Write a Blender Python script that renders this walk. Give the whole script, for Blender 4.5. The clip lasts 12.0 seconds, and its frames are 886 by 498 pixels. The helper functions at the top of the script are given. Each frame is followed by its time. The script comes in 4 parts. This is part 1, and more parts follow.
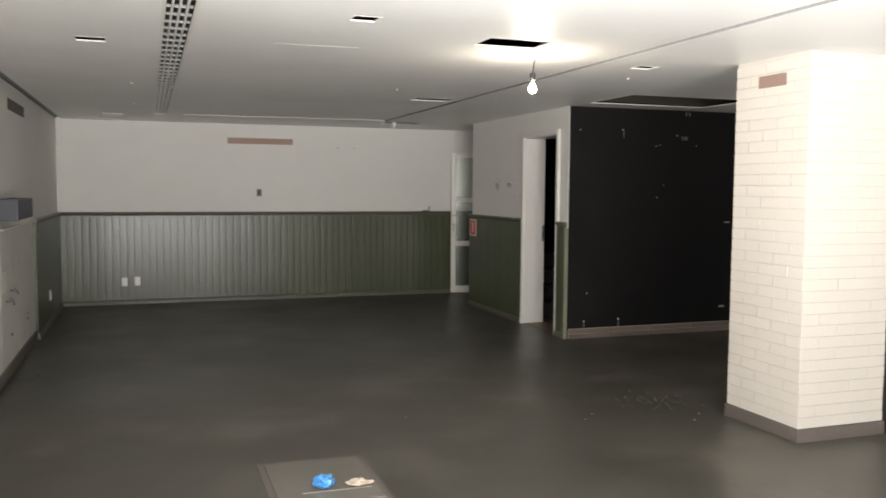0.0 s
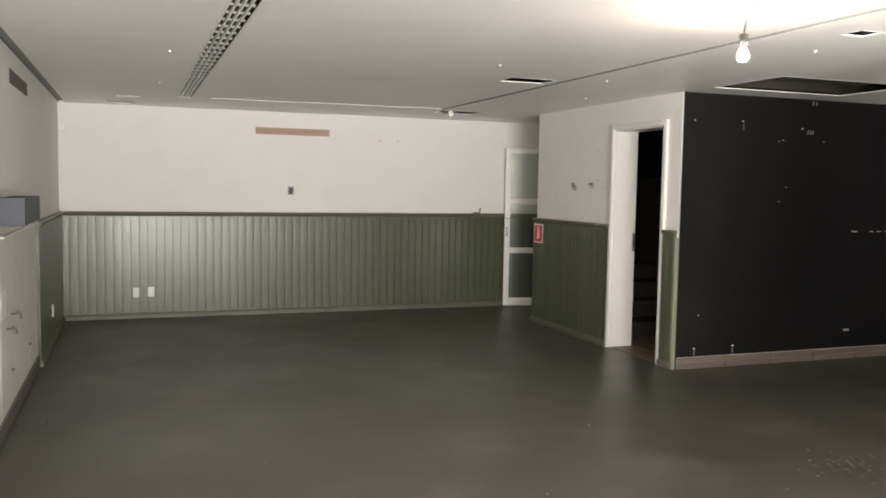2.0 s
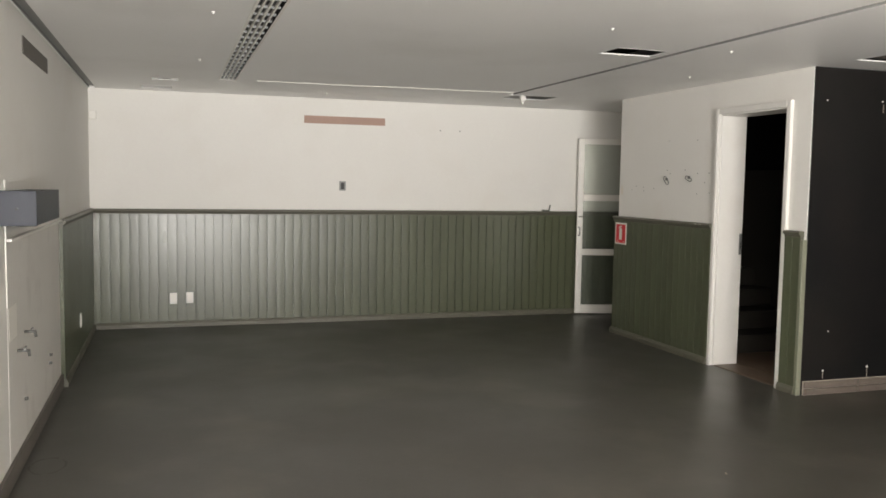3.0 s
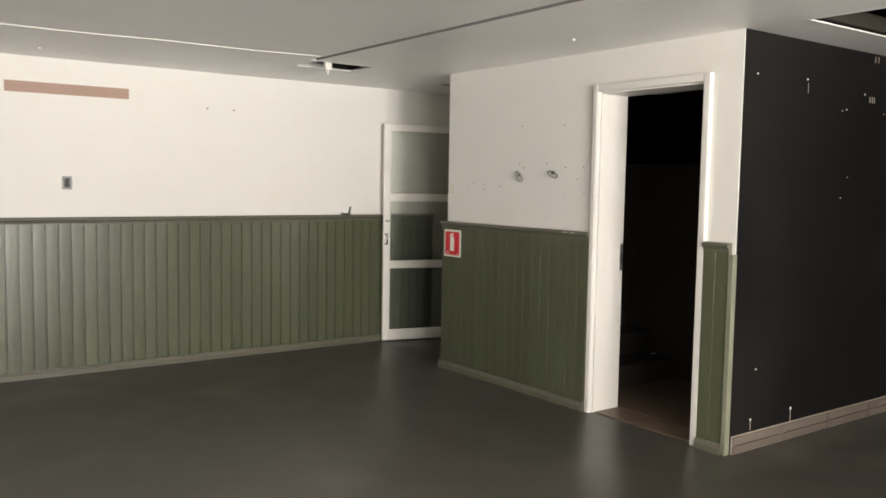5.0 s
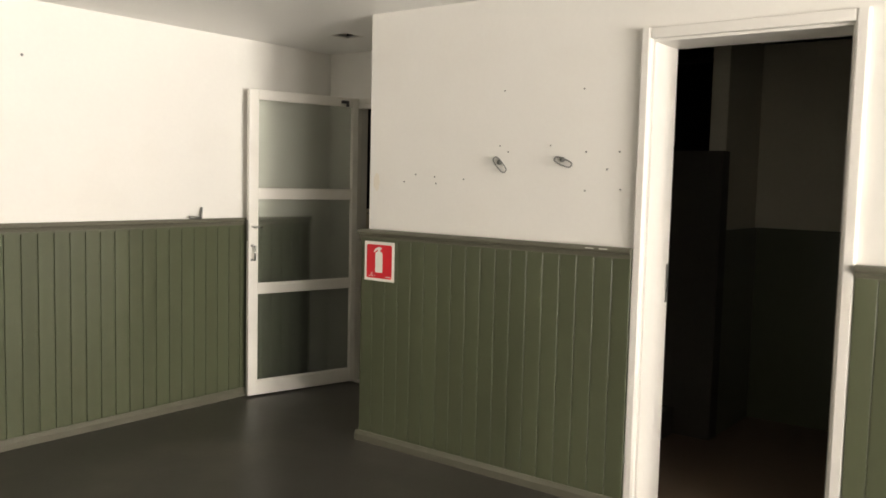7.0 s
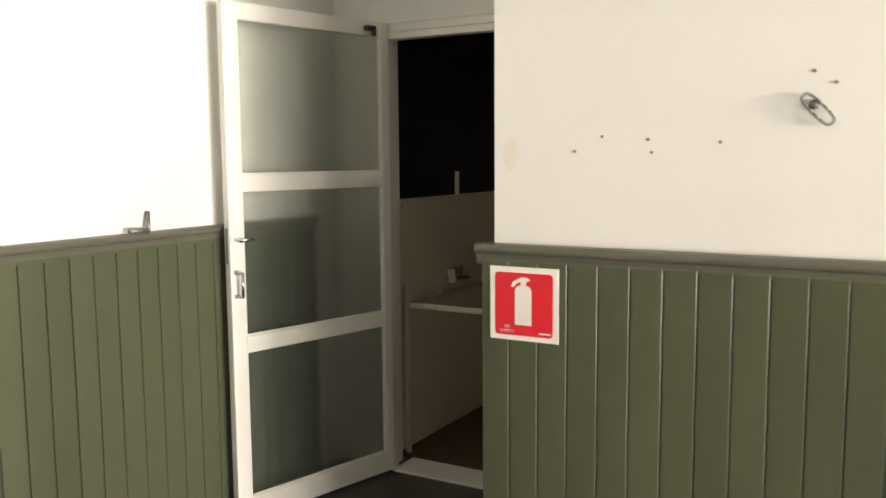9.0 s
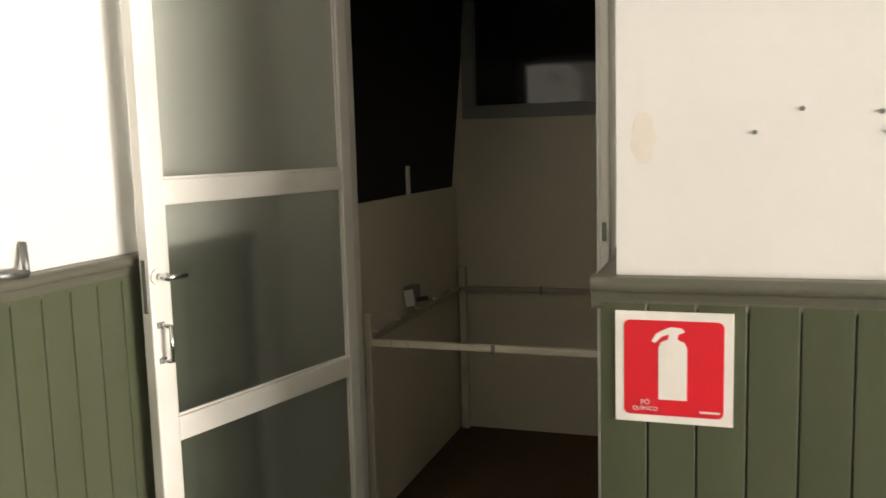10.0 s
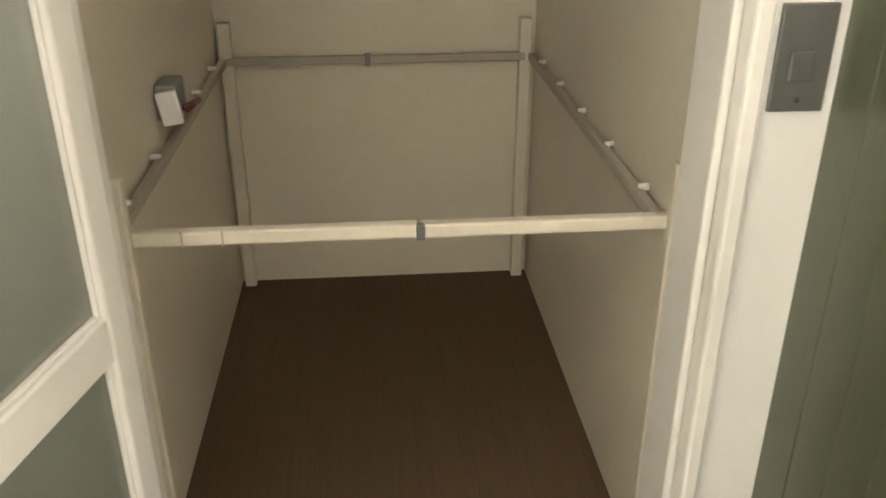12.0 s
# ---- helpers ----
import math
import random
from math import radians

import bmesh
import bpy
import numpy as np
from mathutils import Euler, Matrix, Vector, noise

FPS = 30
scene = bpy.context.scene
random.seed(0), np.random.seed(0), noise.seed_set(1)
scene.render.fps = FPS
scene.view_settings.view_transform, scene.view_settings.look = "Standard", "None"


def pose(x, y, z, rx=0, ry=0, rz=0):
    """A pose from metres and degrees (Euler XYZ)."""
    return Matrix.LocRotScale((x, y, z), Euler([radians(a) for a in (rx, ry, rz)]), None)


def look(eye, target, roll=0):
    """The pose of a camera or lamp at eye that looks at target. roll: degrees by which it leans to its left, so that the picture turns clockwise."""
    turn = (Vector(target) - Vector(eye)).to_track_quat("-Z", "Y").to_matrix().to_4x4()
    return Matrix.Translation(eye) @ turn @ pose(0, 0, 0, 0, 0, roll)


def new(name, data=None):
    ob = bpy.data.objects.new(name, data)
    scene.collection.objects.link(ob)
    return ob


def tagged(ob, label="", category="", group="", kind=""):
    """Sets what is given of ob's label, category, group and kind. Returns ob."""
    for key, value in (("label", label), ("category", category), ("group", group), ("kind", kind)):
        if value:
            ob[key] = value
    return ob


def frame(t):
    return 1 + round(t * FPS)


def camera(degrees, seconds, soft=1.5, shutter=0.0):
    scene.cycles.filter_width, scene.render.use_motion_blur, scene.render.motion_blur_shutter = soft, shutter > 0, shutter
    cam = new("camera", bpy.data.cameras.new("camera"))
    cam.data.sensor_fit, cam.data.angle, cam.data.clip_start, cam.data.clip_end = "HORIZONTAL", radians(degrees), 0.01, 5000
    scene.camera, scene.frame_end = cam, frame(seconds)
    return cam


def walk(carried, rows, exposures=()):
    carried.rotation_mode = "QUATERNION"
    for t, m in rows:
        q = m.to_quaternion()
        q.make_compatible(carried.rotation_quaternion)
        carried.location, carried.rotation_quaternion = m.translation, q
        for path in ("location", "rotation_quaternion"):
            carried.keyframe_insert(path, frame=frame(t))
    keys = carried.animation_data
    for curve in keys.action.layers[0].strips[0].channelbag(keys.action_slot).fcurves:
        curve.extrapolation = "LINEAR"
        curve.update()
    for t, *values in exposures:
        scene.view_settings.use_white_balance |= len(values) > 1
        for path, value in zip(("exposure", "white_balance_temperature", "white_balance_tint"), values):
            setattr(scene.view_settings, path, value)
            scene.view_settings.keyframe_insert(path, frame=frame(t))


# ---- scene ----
cam = camera(55.1, 12.0, soft=1.6, shutter=0.25)
PATH = [
    (0, (-4.075, -10.591, 1.561), (-3.42, -8.707, 1.416), 0.4),
    (0.5, (-4.205, -10.385, 1.543), (-3.367, -8.576, 1.387), 0.7),
    (1, (-4.344, -9.982, 1.541), (-3.47, -8.191, 1.370), 1.5),
    (1.5, (-4.419, -9.48, 1.506), (-3.617, -7.656, 1.345), 1.5),
    (2, (-4.421, -8.929, 1.563), (-3.733, -7.057, 1.414), 1.0),
    (2.5, (-4.419, -8.402, 1.498), (-3.803, -6.504, 1.367), 1.2),
    (2.7, (-4.413, -8.173, 1.518), (-3.81, -6.272, 1.373), 1.0),
    (4.3, (-4.323, -6.42, 1.518), (-3.421, -4.643, 1.347), 0.4),
    (4.5, (-4.243, -6.194, 1.51), (-3.25, -4.466, 1.343), 0.6),
    (5, (-4.123, -5.64, 1.522), (-2.948, -4.029, 1.366), 1.0),
    (5.5, (-4.028, -5.117, 1.516), (-2.729, -3.604, 1.36), 0.7),
    (6, (-3.873, -4.499, 1.513), (-2.466, -3.087, 1.357), 0.7),
    (6.5, (-3.728, -3.931, 1.509), (-2.221, -2.627, 1.352), 1.0),
    (7, (-3.531, -3.299, 1.492), (-1.952, -2.082, 1.331), 1.4),
    (7.5, (-3.363, -2.771, 1.458), (-1.738, -1.617, 1.294), 1.8),
    (7.7, (-3.255, -2.539, 1.458), (-1.612, -1.411, 1.286), 1.6),
    (9.3, (-2.097, -0.894, 1.468), (-0.337, 0.03, 1.248), -0.8),
    (9.5, (-1.991, -0.708, 1.465), (-0.196, 0.147, 1.249), -0.7),
    (10, (-1.676, -0.249, 1.47), (0.207, 0.38, 1.23), -1.6),
    (10.5, (-1.325, 0.061, 1.447), (0.595, 0.491, 1.085), -1.8),
    (11, (-0.874, 0.358, 1.396), (1.024, 0.535, 0.792), -1.0),
    (11.5, (-0.474, 0.513, 1.333), (1.362, 0.524, 0.538), -0.7),
    (12, (-0.095, 0.601, 1.333), (1.699, 0.446, 0.463), 0.0),
]
EXPO = [(0, -0.86, 6400, 10), (1.5, -0.2, 6450, 9), (2.5, -0.1, 6500, 10), (4.5, 0.2, 6450, 10), (5.5, 0.45, 6800, 10), (6.5, 0.62, 6950, 10),
        (7.5, 0.75, 6950, 10), (9.5, 1.3, 6850, 10), (10, 1.25, 6850, 10), (10.5, 1.35, 7050, 10), (11, 2.35, 7000, 10), (12, 3.45, 6750, 11)]
walk(cam, [(t, look(eye, target, roll)) for t, eye, target, roll in PATH], EXPO)

# ---- light ----
world = bpy.data.worlds.new("world")
world.use_nodes = True
scene.world = world
wn = world.node_tree.nodes
sky = wn.new("ShaderNodeTexSky")
sky.sky_type, sky.sun_disc = "NISHITA", False
sky.sun_elevation, sky.sun_rotation = radians(35), radians(200)
world.node_tree.links.new(sky.outputs[0], wn["Background"].inputs[0])
wn["Background"].inputs[1].default_value = 0.05

FRONT_Y = -14.5


def area_light(name, m, sx, sy, power, color):
    d = bpy.data.lights.new(name, "AREA")
    d.shape, d.size, d.size_y, d.energy, d.color = "RECTANGLE", sx, sy, power, color
    ob = new(name, d)
    ob.matrix_world = m
    return ob


# daylight through unseen shop windows behind the walk, with added uplights for the ceiling
for wx, ww, share in ((-3.5, 3.0, 0.92), (1.1, 2.2, 0.10)):
    area_light("unseen_window_lamp", look((wx, FRONT_Y + 0.02, 1.5), (wx, 0, 1.5)), ww, 1.5, 68 * ww * share, (1.0, 0.955, 0.90))
    # added uplight in place of pavement bounce, set by the ceiling's brightness
    low = area_light("added_uplight", look((wx, FRONT_Y + 0.05, 0.45), (wx, FRONT_Y + 10, 11.5)), ww, 0.45, 400 * ww * share, (1.0, 0.97, 0.93))
    low.data.spread = radians(110)
# side opening and its lamps are added out of view to brighten wall_door
SIDE_Y0, SIDE_Y1 = -13.0, -8.6
side_y = (SIDE_Y0 + SIDE_Y1) / 2
area_light("unseen_window_lamp", look((-5.14, side_y, 1.5), (0, side_y, 1.5)), SIDE_Y1 - SIDE_Y0, 1.5, 400, (1.0, 0.965, 0.92))
low = area_light("added_uplight", look((-5.12, side_y, 0.45), (4.88, side_y, 8.5)), SIDE_Y1 - SIDE_Y0, 0.45, 700, (1.0, 0.97, 0.93))
low.data.spread = radians(110)
BULB, BULB_EAST = (-1.79, -5.70, 2.175), (1.5, -4.5, 2.175)
for place, power in ((BULB, 24), (BULB_EAST, 7)):
    bl = bpy.data.lights.new("bulb_light", "POINT")
    bl.energy, bl.color, bl.shadow_soft_size = power, (1.0, 0.87, 0.70), 0.03
    new("bulb_light", bl).location = place

# ---- materials ----


def surface(name, base, rough=0.6, metal=0.0, big=0.10, fine=0.06, scale=1.5, grain=40, bump=0.08, stain=None,
            stain_amount=0.0, stain_scale=1.2, rough_var=0.08, per_piece=0.0, stretch=(1, 1, 1), spec=0.5):
    """A painted or plain surface: large soft variation, fine grain, relief and optional stains."""
    m = bpy.data.materials.new(name)
    m.use_nodes = True
    nt = m.node_tree
    n, ln = nt.nodes, nt.links
    bsdf = n["Principled BSDF"]
    geo = n.new("ShaderNodeNewGeometry")
    mp = n.new("ShaderNodeMapping")
    mp.inputs["Scale"].default_value = stretch
    ln.new(geo.outputs["Position"], mp.inputs["Vector"])

    def tex(sc, detail):
        t = n.new("ShaderNodeTexNoise")
        t.inputs["Scale"].default_value, t.inputs["Detail"].default_value = sc, detail
        ln.new(mp.outputs[0], t.inputs["Vector"])
        return t.outputs["Fac"]

    def math_node(op, a, b):
        k = n.new("ShaderNodeMath")
        k.operation = op
        for i, v in enumerate((a, b)):
            if isinstance(v, (int, float)):
                k.inputs[i].default_value = v
            else:
                ln.new(v, k.inputs[i])
        return k.outputs[0]

    large, small = tex(scale, 3), tex(grain, 4)
    v = math_node("ADD", math_node("MULTIPLY", math_node("SUBTRACT", large, 0.5), big * 2),
                  math_node("MULTIPLY", math_node("SUBTRACT", small, 0.5), fine * 2))
    if per_piece:
        oi = n.new("ShaderNodeObjectInfo")
        v = math_node("ADD", v, math_node("MULTIPLY", math_node("SUBTRACT", oi.outputs["Random"], 0.5), per_piece * 2))
    v = math_node("ADD", v, 1.0)
    hsv = n.new("ShaderNodeHueSaturation")
    hsv.inputs["Color"].default_value = (*base, 1)
    ln.new(v, hsv.inputs["Value"])
    col = hsv.outputs[0]
    if stain:
        ramp = n.new("ShaderNodeValToRGB")
        ramp.color_ramp.elements[0].position, ramp.color_ramp.elements[1].position = 0.52, 0.72
        ln.new(tex(stain_scale, 6), ramp.inputs[0])
        mix = n.new("ShaderNodeMix")
        mix.data_type = "RGBA"
        ln.new(math_node("MULTIPLY", ramp.outputs[0], stain_amount), mix.inputs[0])
        ln.new(col, mix.inputs[6])
        mix.inputs[7].default_value = (*stain, 1)
        col = mix.outputs[2]
    ln.new(col, bsdf.inputs["Base Color"])
    ln.new(math_node("ADD", math_node("MULTIPLY", math_node("SUBTRACT", large, 0.5), rough_var * 2), rough), bsdf.inputs["Roughness"])
    bsdf.inputs["Metallic"].default_value = metal
    bsdf.inputs["Specular IOR Level"].default_value = spec
    if bump:
        bp = n.new("ShaderNodeBump")
        bp.inputs["Strength"].default_value, bp.inputs["Distance"].default_value = bump, 0.01
        ln.new(small, bp.inputs["Height"])
        ln.new(bp.outputs[0], bsdf.inputs["Normal"])
    return m


CREAM = surface("cream_wall_paint", (0.80, 0.783, 0.743), 0.6, big=0.03, fine=0.02, bump=0.035, grain=45, stain=(0.62, 0.55, 0.46), stain_amount=0.12, stain_scale=1.6)
WHITE_CEIL = surface("white_ceiling_paint", (0.88, 0.87, 0.845), 0.45, big=0.03, fine=0.02, scale=0.9, bump=0.05, stain=(0.62, 0.60, 0.56), stain_amount=0.25, stain_scale=0.7)
# Board-to-board tone (per_piece) also paints in gloss streaks of the boarding.
GREEN = surface("olive_green_gloss_paint", (0.080, 0.0885, 0.052), 0.30, big=0.12, fine=0.06, scale=1.3, grain=70, bump=0.05, per_piece=0.075, stretch=(1, 1, 0.3),
                stain=(0.055, 0.058, 0.040), stain_amount=0.2, stain_scale=2.2)
GREEN_TRIM = surface("olive_green_trim_paint", (0.112, 0.107, 0.080), 0.42, big=0.10, fine=0.06, bump=0.06)
PALE_GREEN = surface("pale_worn_green_paint", (0.20, 0.205, 0.15), 0.45, big=0.10, fine=0.08)
FLOORM = surface("dark_grey_smooth_screed", (0.057, 0.053, 0.045), 0.38, big=0.32, fine=0.12, scale=0.9, grain=25, bump=0.03,
                 stain=(0.14, 0.127, 0.104), stain_amount=0.45, stain_scale=1.3, rough_var=0.2)
# Black wall paint; also colours the dark voids at the stair and lift.
BLACKM = surface("matt_black_paint_and_unlit_void", (0.0040, 0.0038, 0.0040), 0.55, big=0.25, fine=0.12, bump=0.05, stain=(0.014, 0.011, 0.009), stain_amount=0.45, spec=0.24)
WHITE_GLOSS = surface("white_gloss_woodwork", (0.76, 0.74, 0.70), 0.35, big=0.03, fine=0.03, bump=0.06, stain=(0.55, 0.48, 0.38), stain_amount=0.15, stain_scale=3)
BRICKM = surface("cream_painted_brick", (0.62, 0.58, 0.52), 0.6, big=0.04, fine=0.05, bump=0.3, grain=60, per_piece=0.015)
MORTAR = surface("cream_painted_mortar", (0.56, 0.525, 0.475), 0.8, bump=0.3, grain=80)
SKIRT = surface("grey_brown_stone_skirting", (0.115, 0.10, 0.088), 0.5, big=0.15, fine=0.12, bump=0.1)
TILE_SKIRT = surface("brown_ceramic_skirting", (0.13, 0.107, 0.09), 0.4, big=0.14, fine=0.12, bump=0.06, per_piece=0.12)
GROUT = surface("pale_skirting_grout", (0.36, 0.32, 0.27), 0.8)
ALU = surface("white_powder_coated_aluminium", (0.80, 0.775, 0.72), 0.35, big=0.03, fine=0.02, bump=0.03, stain=(0.5, 0.45, 0.38), stain_amount=0.15, stain_scale=4)
SMUDGED = surface("smudged_cream_plaster", (0.70, 0.68, 0.64), 0.65, big=0.06, fine=0.03, bump=0.06, stain=(0.47, 0.45, 0.41), stain_amount=0.55, stain_scale=2.6)
CHROME = surface("chrome", (0.75, 0.75, 0.74), 0.18, metal=1.0, bump=0.0)
STEEL = surface("dull_grey_steel", (0.22, 0.22, 0.21), 0.45, metal=0.7, bump=0.05)
DARK = surface("black_plastic", (0.02, 0.02, 0.02), 0.5)
GREY_METAL = surface("grey_painted_metal", (0.27, 0.27, 0.26), 0.5, bump=0.03)
# The unlit dark of voids and room tops is put into this colour.
VOID_DARK = surface("unlit_dark_void", (0.05, 0.045, 0.04), 0.9, big=0.3)
PLASTIC = surface("white_plastic", (0.82, 0.80, 0.75), 0.35, big=0.02, fine=0.02, bump=0.0)
BROWN_TAPE = surface("pinkish_brown_bare_strip", (0.43, 0.29, 0.235), 0.7, big=0.10, fine=0.10, grain=90)
LIFT_WALL = surface("beige_laminate_panel", (0.66, 0.60, 0.48), 0.42, big=0.05, fine=0.04, bump=0.03, stain=(0.45, 0.38, 0.30), stain_amount=0.2)
CARPET = surface("brown_ribbed_carpet", (0.108, 0.073, 0.043), 0.95, big=0.10, fine=0.20, scale=3, grain=70, bump=0.4, spec=0.1, stretch=(0.04, 1, 1))
# Cream darkened to carry the inner room's lack of light.
DIMMED_CREAM = surface("shade_dimmed_cream_paint", (0.50, 0.47, 0.38), 0.6)
DUST = surface("grey_plaster_dust", (0.13, 0.125, 0.115), 0.9)
RAILM = surface("worn_pale_wooden_rail", (0.68, 0.61, 0.49), 0.45, big=0.08, fine=0.08, grain=60, bump=0.08)
# Darker rail copy: shade of back and side rails in its colour; also seams.
RAIL_SHADE_SEAM = surface("shaded_wooden_rail_and_seam", (0.40, 0.355, 0.28), 0.5, big=0.12, fine=0.1, grain=60)
# Near black puts the unlit room and void into stair, partition and joist.
UNLIT_DARK = surface("near_black_for_unlit_parts", (0.034, 0.030, 0.024), 0.5, big=0.25, fine=0.2)
BROWN_FLOOR = surface("brown_inner_floor", (0.13, 0.092, 0.064), 0.45, big=0.2, fine=0.1)
BLUE_GREY = surface("blue_grey_painted_box", (0.017, 0.021, 0.034), 0.5, big=0.08, fine=0.05)
RED = surface("red_sign_print", (0.70, 0.022, 0.035), 0.35, big=0.03, fine=0.02, bump=0.0)
SIGN_WHITE = surface("white_sign_print", (0.83, 0.80, 0.74), 0.35, big=0.02, fine=0.02, bump=0.0)
HATCHM = surface("pale_grey_hatch_cover", (0.125, 0.117, 0.102), 0.5, big=0.12, fine=0.10, stain=(0.18, 0.168, 0.145), stain_amount=0.4)
BLUE_PLASTIC = surface("crumpled_blue_plastic", (0.06, 0.25, 0.55), 0.3, big=0.2, fine=0.2, scale=20)
PAPER = surface("crumpled_beige_paper", (0.55, 0.46, 0.38), 0.8, big=0.1, fine=0.1)
DARK_STRIP = surface("brown_bare_strip", (0.27, 0.185, 0.15), 0.7, big=0.10, fine=0.10, grain=90)
TAN_STRIP = surface("tan_bare_strip", (0.36, 0.29, 0.22), 0.7, big=0.2, fine=0.10, grain=60)
GREY_STRIP = surface("grey_brown_bare_strip", (0.13, 0.115, 0.10), 0.7, big=0.10, fine=0.10, grain=90)
FILLER = surface("beige_wall_filler", (0.76, 0.71, 0.62), 0.7, bump=0.05)
WIRE = surface("dull_dark_red_wire", (0.12, 0.03, 0.025), 0.5)
PINK = surface("pinkish_plaster", (0.55, 0.45, 0.38), 0.8)
GREEN_CAP = surface("green_plastic_cap", (0.02, 0.16, 0.07), 0.4)


def glass(name, tint, rough, ior=1.45):
    m = bpy.data.materials.new(name)
    m.use_nodes = True
    b = m.node_tree.nodes["Principled BSDF"]
    b.inputs["Base Color"].default_value = (*tint, 1)
    b.inputs["Roughness"].default_value = rough
    b.inputs["Transmission Weight"].default_value = 1.0
    b.inputs["IOR"].default_value = ior
    return m


FROSTED = glass("frosted_door_glass", (0.62, 0.645, 0.60), 0.22)
FROSTED.node_tree.nodes["Principled BSDF"].inputs["Transmission Weight"].default_value = 0.96
CLEAR = glass("cloudy_clear_plastic", (0.8, 0.83, 0.79), 0.25)
CLEAR.node_tree.nodes["Principled BSDF"].inputs["Transmission Weight"].default_value = 0.4
DARK_GLASS = surface("dark_window_glass", (0.012, 0.013, 0.013), 0.06, bump=0.0, rough_var=0.01)

BULBM = bpy.data.materials.new("lit_bulb_glass")
BULBM.use_nodes = True
BULBM.node_tree.nodes["Principled BSDF"].inputs["Emission Color"].default_value = (1.0, 0.82, 0.6, 1)
BULBM.node_tree.nodes["Principled BSDF"].inputs["Emission Strength"].default_value = 60

# ---- mesh helpers ----
ORIGIN = {}


def box(bm, x0, y0, z0, x1, y1, z1):
    """A box between two corners, added to bm."""
    v = [bm.verts.new((x, y, z)) for x in (x0, x1) for y in (y0, y1) for z in (z0, z1)]
    for f in ((0, 1, 3, 2), (4, 6, 7, 5), (0, 4, 5, 1), (2, 3, 7, 6), (0, 2, 6, 4), (1, 5, 7, 3)):
        bm.faces.new([v[i] for i in f])
    return bm


def block(x0, y0, z0, x1, y1, z1, bevel=0.0, segments=2):
    bm = box(bmesh.new(), min(x0, x1), min(y0, y1), min(z0, z1), max(x0, x1), max(y0, y1), max(z0, z1))
    bmesh.ops.recalc_face_normals(bm, faces=bm.faces)
    if bevel:
        bmesh.ops.bevel(bm, geom=bm.edges, offset=bevel, segments=segments, affect="EDGES", profile=0.5)
    return bm


def rod(p, q, r0, r1=None, sides=14):
    """A round bar from p to q."""
    bm = bmesh.new()
    p, q = Vector(p), Vector(q)
    m = Matrix.Translation((p + q) / 2) @ (q - p).to_track_quat("Z", "Y").to_matrix().to_4x4()
    bmesh.ops.create_cone(bm, cap_ends=True, segments=sides, radius1=r0, radius2=r0 if r1 is None else r1, depth=(q - p).length, matrix=m)
    return bm


def merge(*bms):
    out = bmesh.new()
    for b in bms:
        me = bpy.data.meshes.new("tmp")
        b.to_mesh(me)
        b.free()
        out.from_mesh(me)
        bpy.data.meshes.remove(me)
    return out


def thing(name, at, label, category, group="", kind=""):
    ob = new(name)
    ob.location = at
    ob.empty_display_size = 0.1
    ORIGIN[ob.name] = Vector(at)
    return tagged(ob, label, category, group, kind)


def part(name, bm, material, parent=None, label="", smooth=False):
    """Links a bmesh, in world places, as one mesh object under a thing or a part."""
    o = ORIGIN[parent.name] if parent else Vector((0, 0, 0))
    bmesh.ops.translate(bm, verts=bm.verts, vec=-o)
    bmesh.ops.recalc_face_normals(bm, faces=bm.faces)
    me = bpy.data.meshes.new(name)
    bm.to_mesh(me)
    bm.free()
    me.materials.append(material)
    if smooth:
        for p in me.polygons:
            p.use_smooth = True
    ob = new(name, me)
    if parent:
        ob.parent = parent
    ORIGIN[ob.name] = o
    return tagged(ob, label) if label else ob


def setting(name, bm, material, label, category):
    return tagged(part(name, bm, material), label, category, kind="structure")


def piece(name, me, parent, at, turn=0.0):
    """One more object on a shared mesh, at a place under its parent, whose origin is the world's."""
    ob = new(name, me)
    ob.parent = parent
    ob.location = Vector(at) - ORIGIN[parent.name]
    ob.rotation_euler = (0, 0, turn)
    return ob


def mesh_of(bm, name, material):
    bmesh.ops.recalc_face_normals(bm, faces=bm.faces)
    me = bpy.data.meshes.new(name)
    bm.to_mesh(me)
    bm.free()
    me.materials.append(material)
    return me


def profile_bar(points, axis, a, b):
    """A straight moulding: a closed outline in the plane across axis, drawn from a to b along it."""
    bm = bmesh.new()
    ends = []
    for t in (a, b):
        ring = []
        for u, w in points:
            ring.append(bm.verts.new((t, u, w) if axis == "x" else (u, t, w)))
        ends.append(ring)
    n = len(points)
    bm.faces.new(ends[0])
    bm.faces.new(ends[1])
    for i in range(n):
        bm.faces.new((ends[0][i], ends[0][(i + 1) % n], ends[1][(i + 1) % n], ends[1][i]))
    return bm


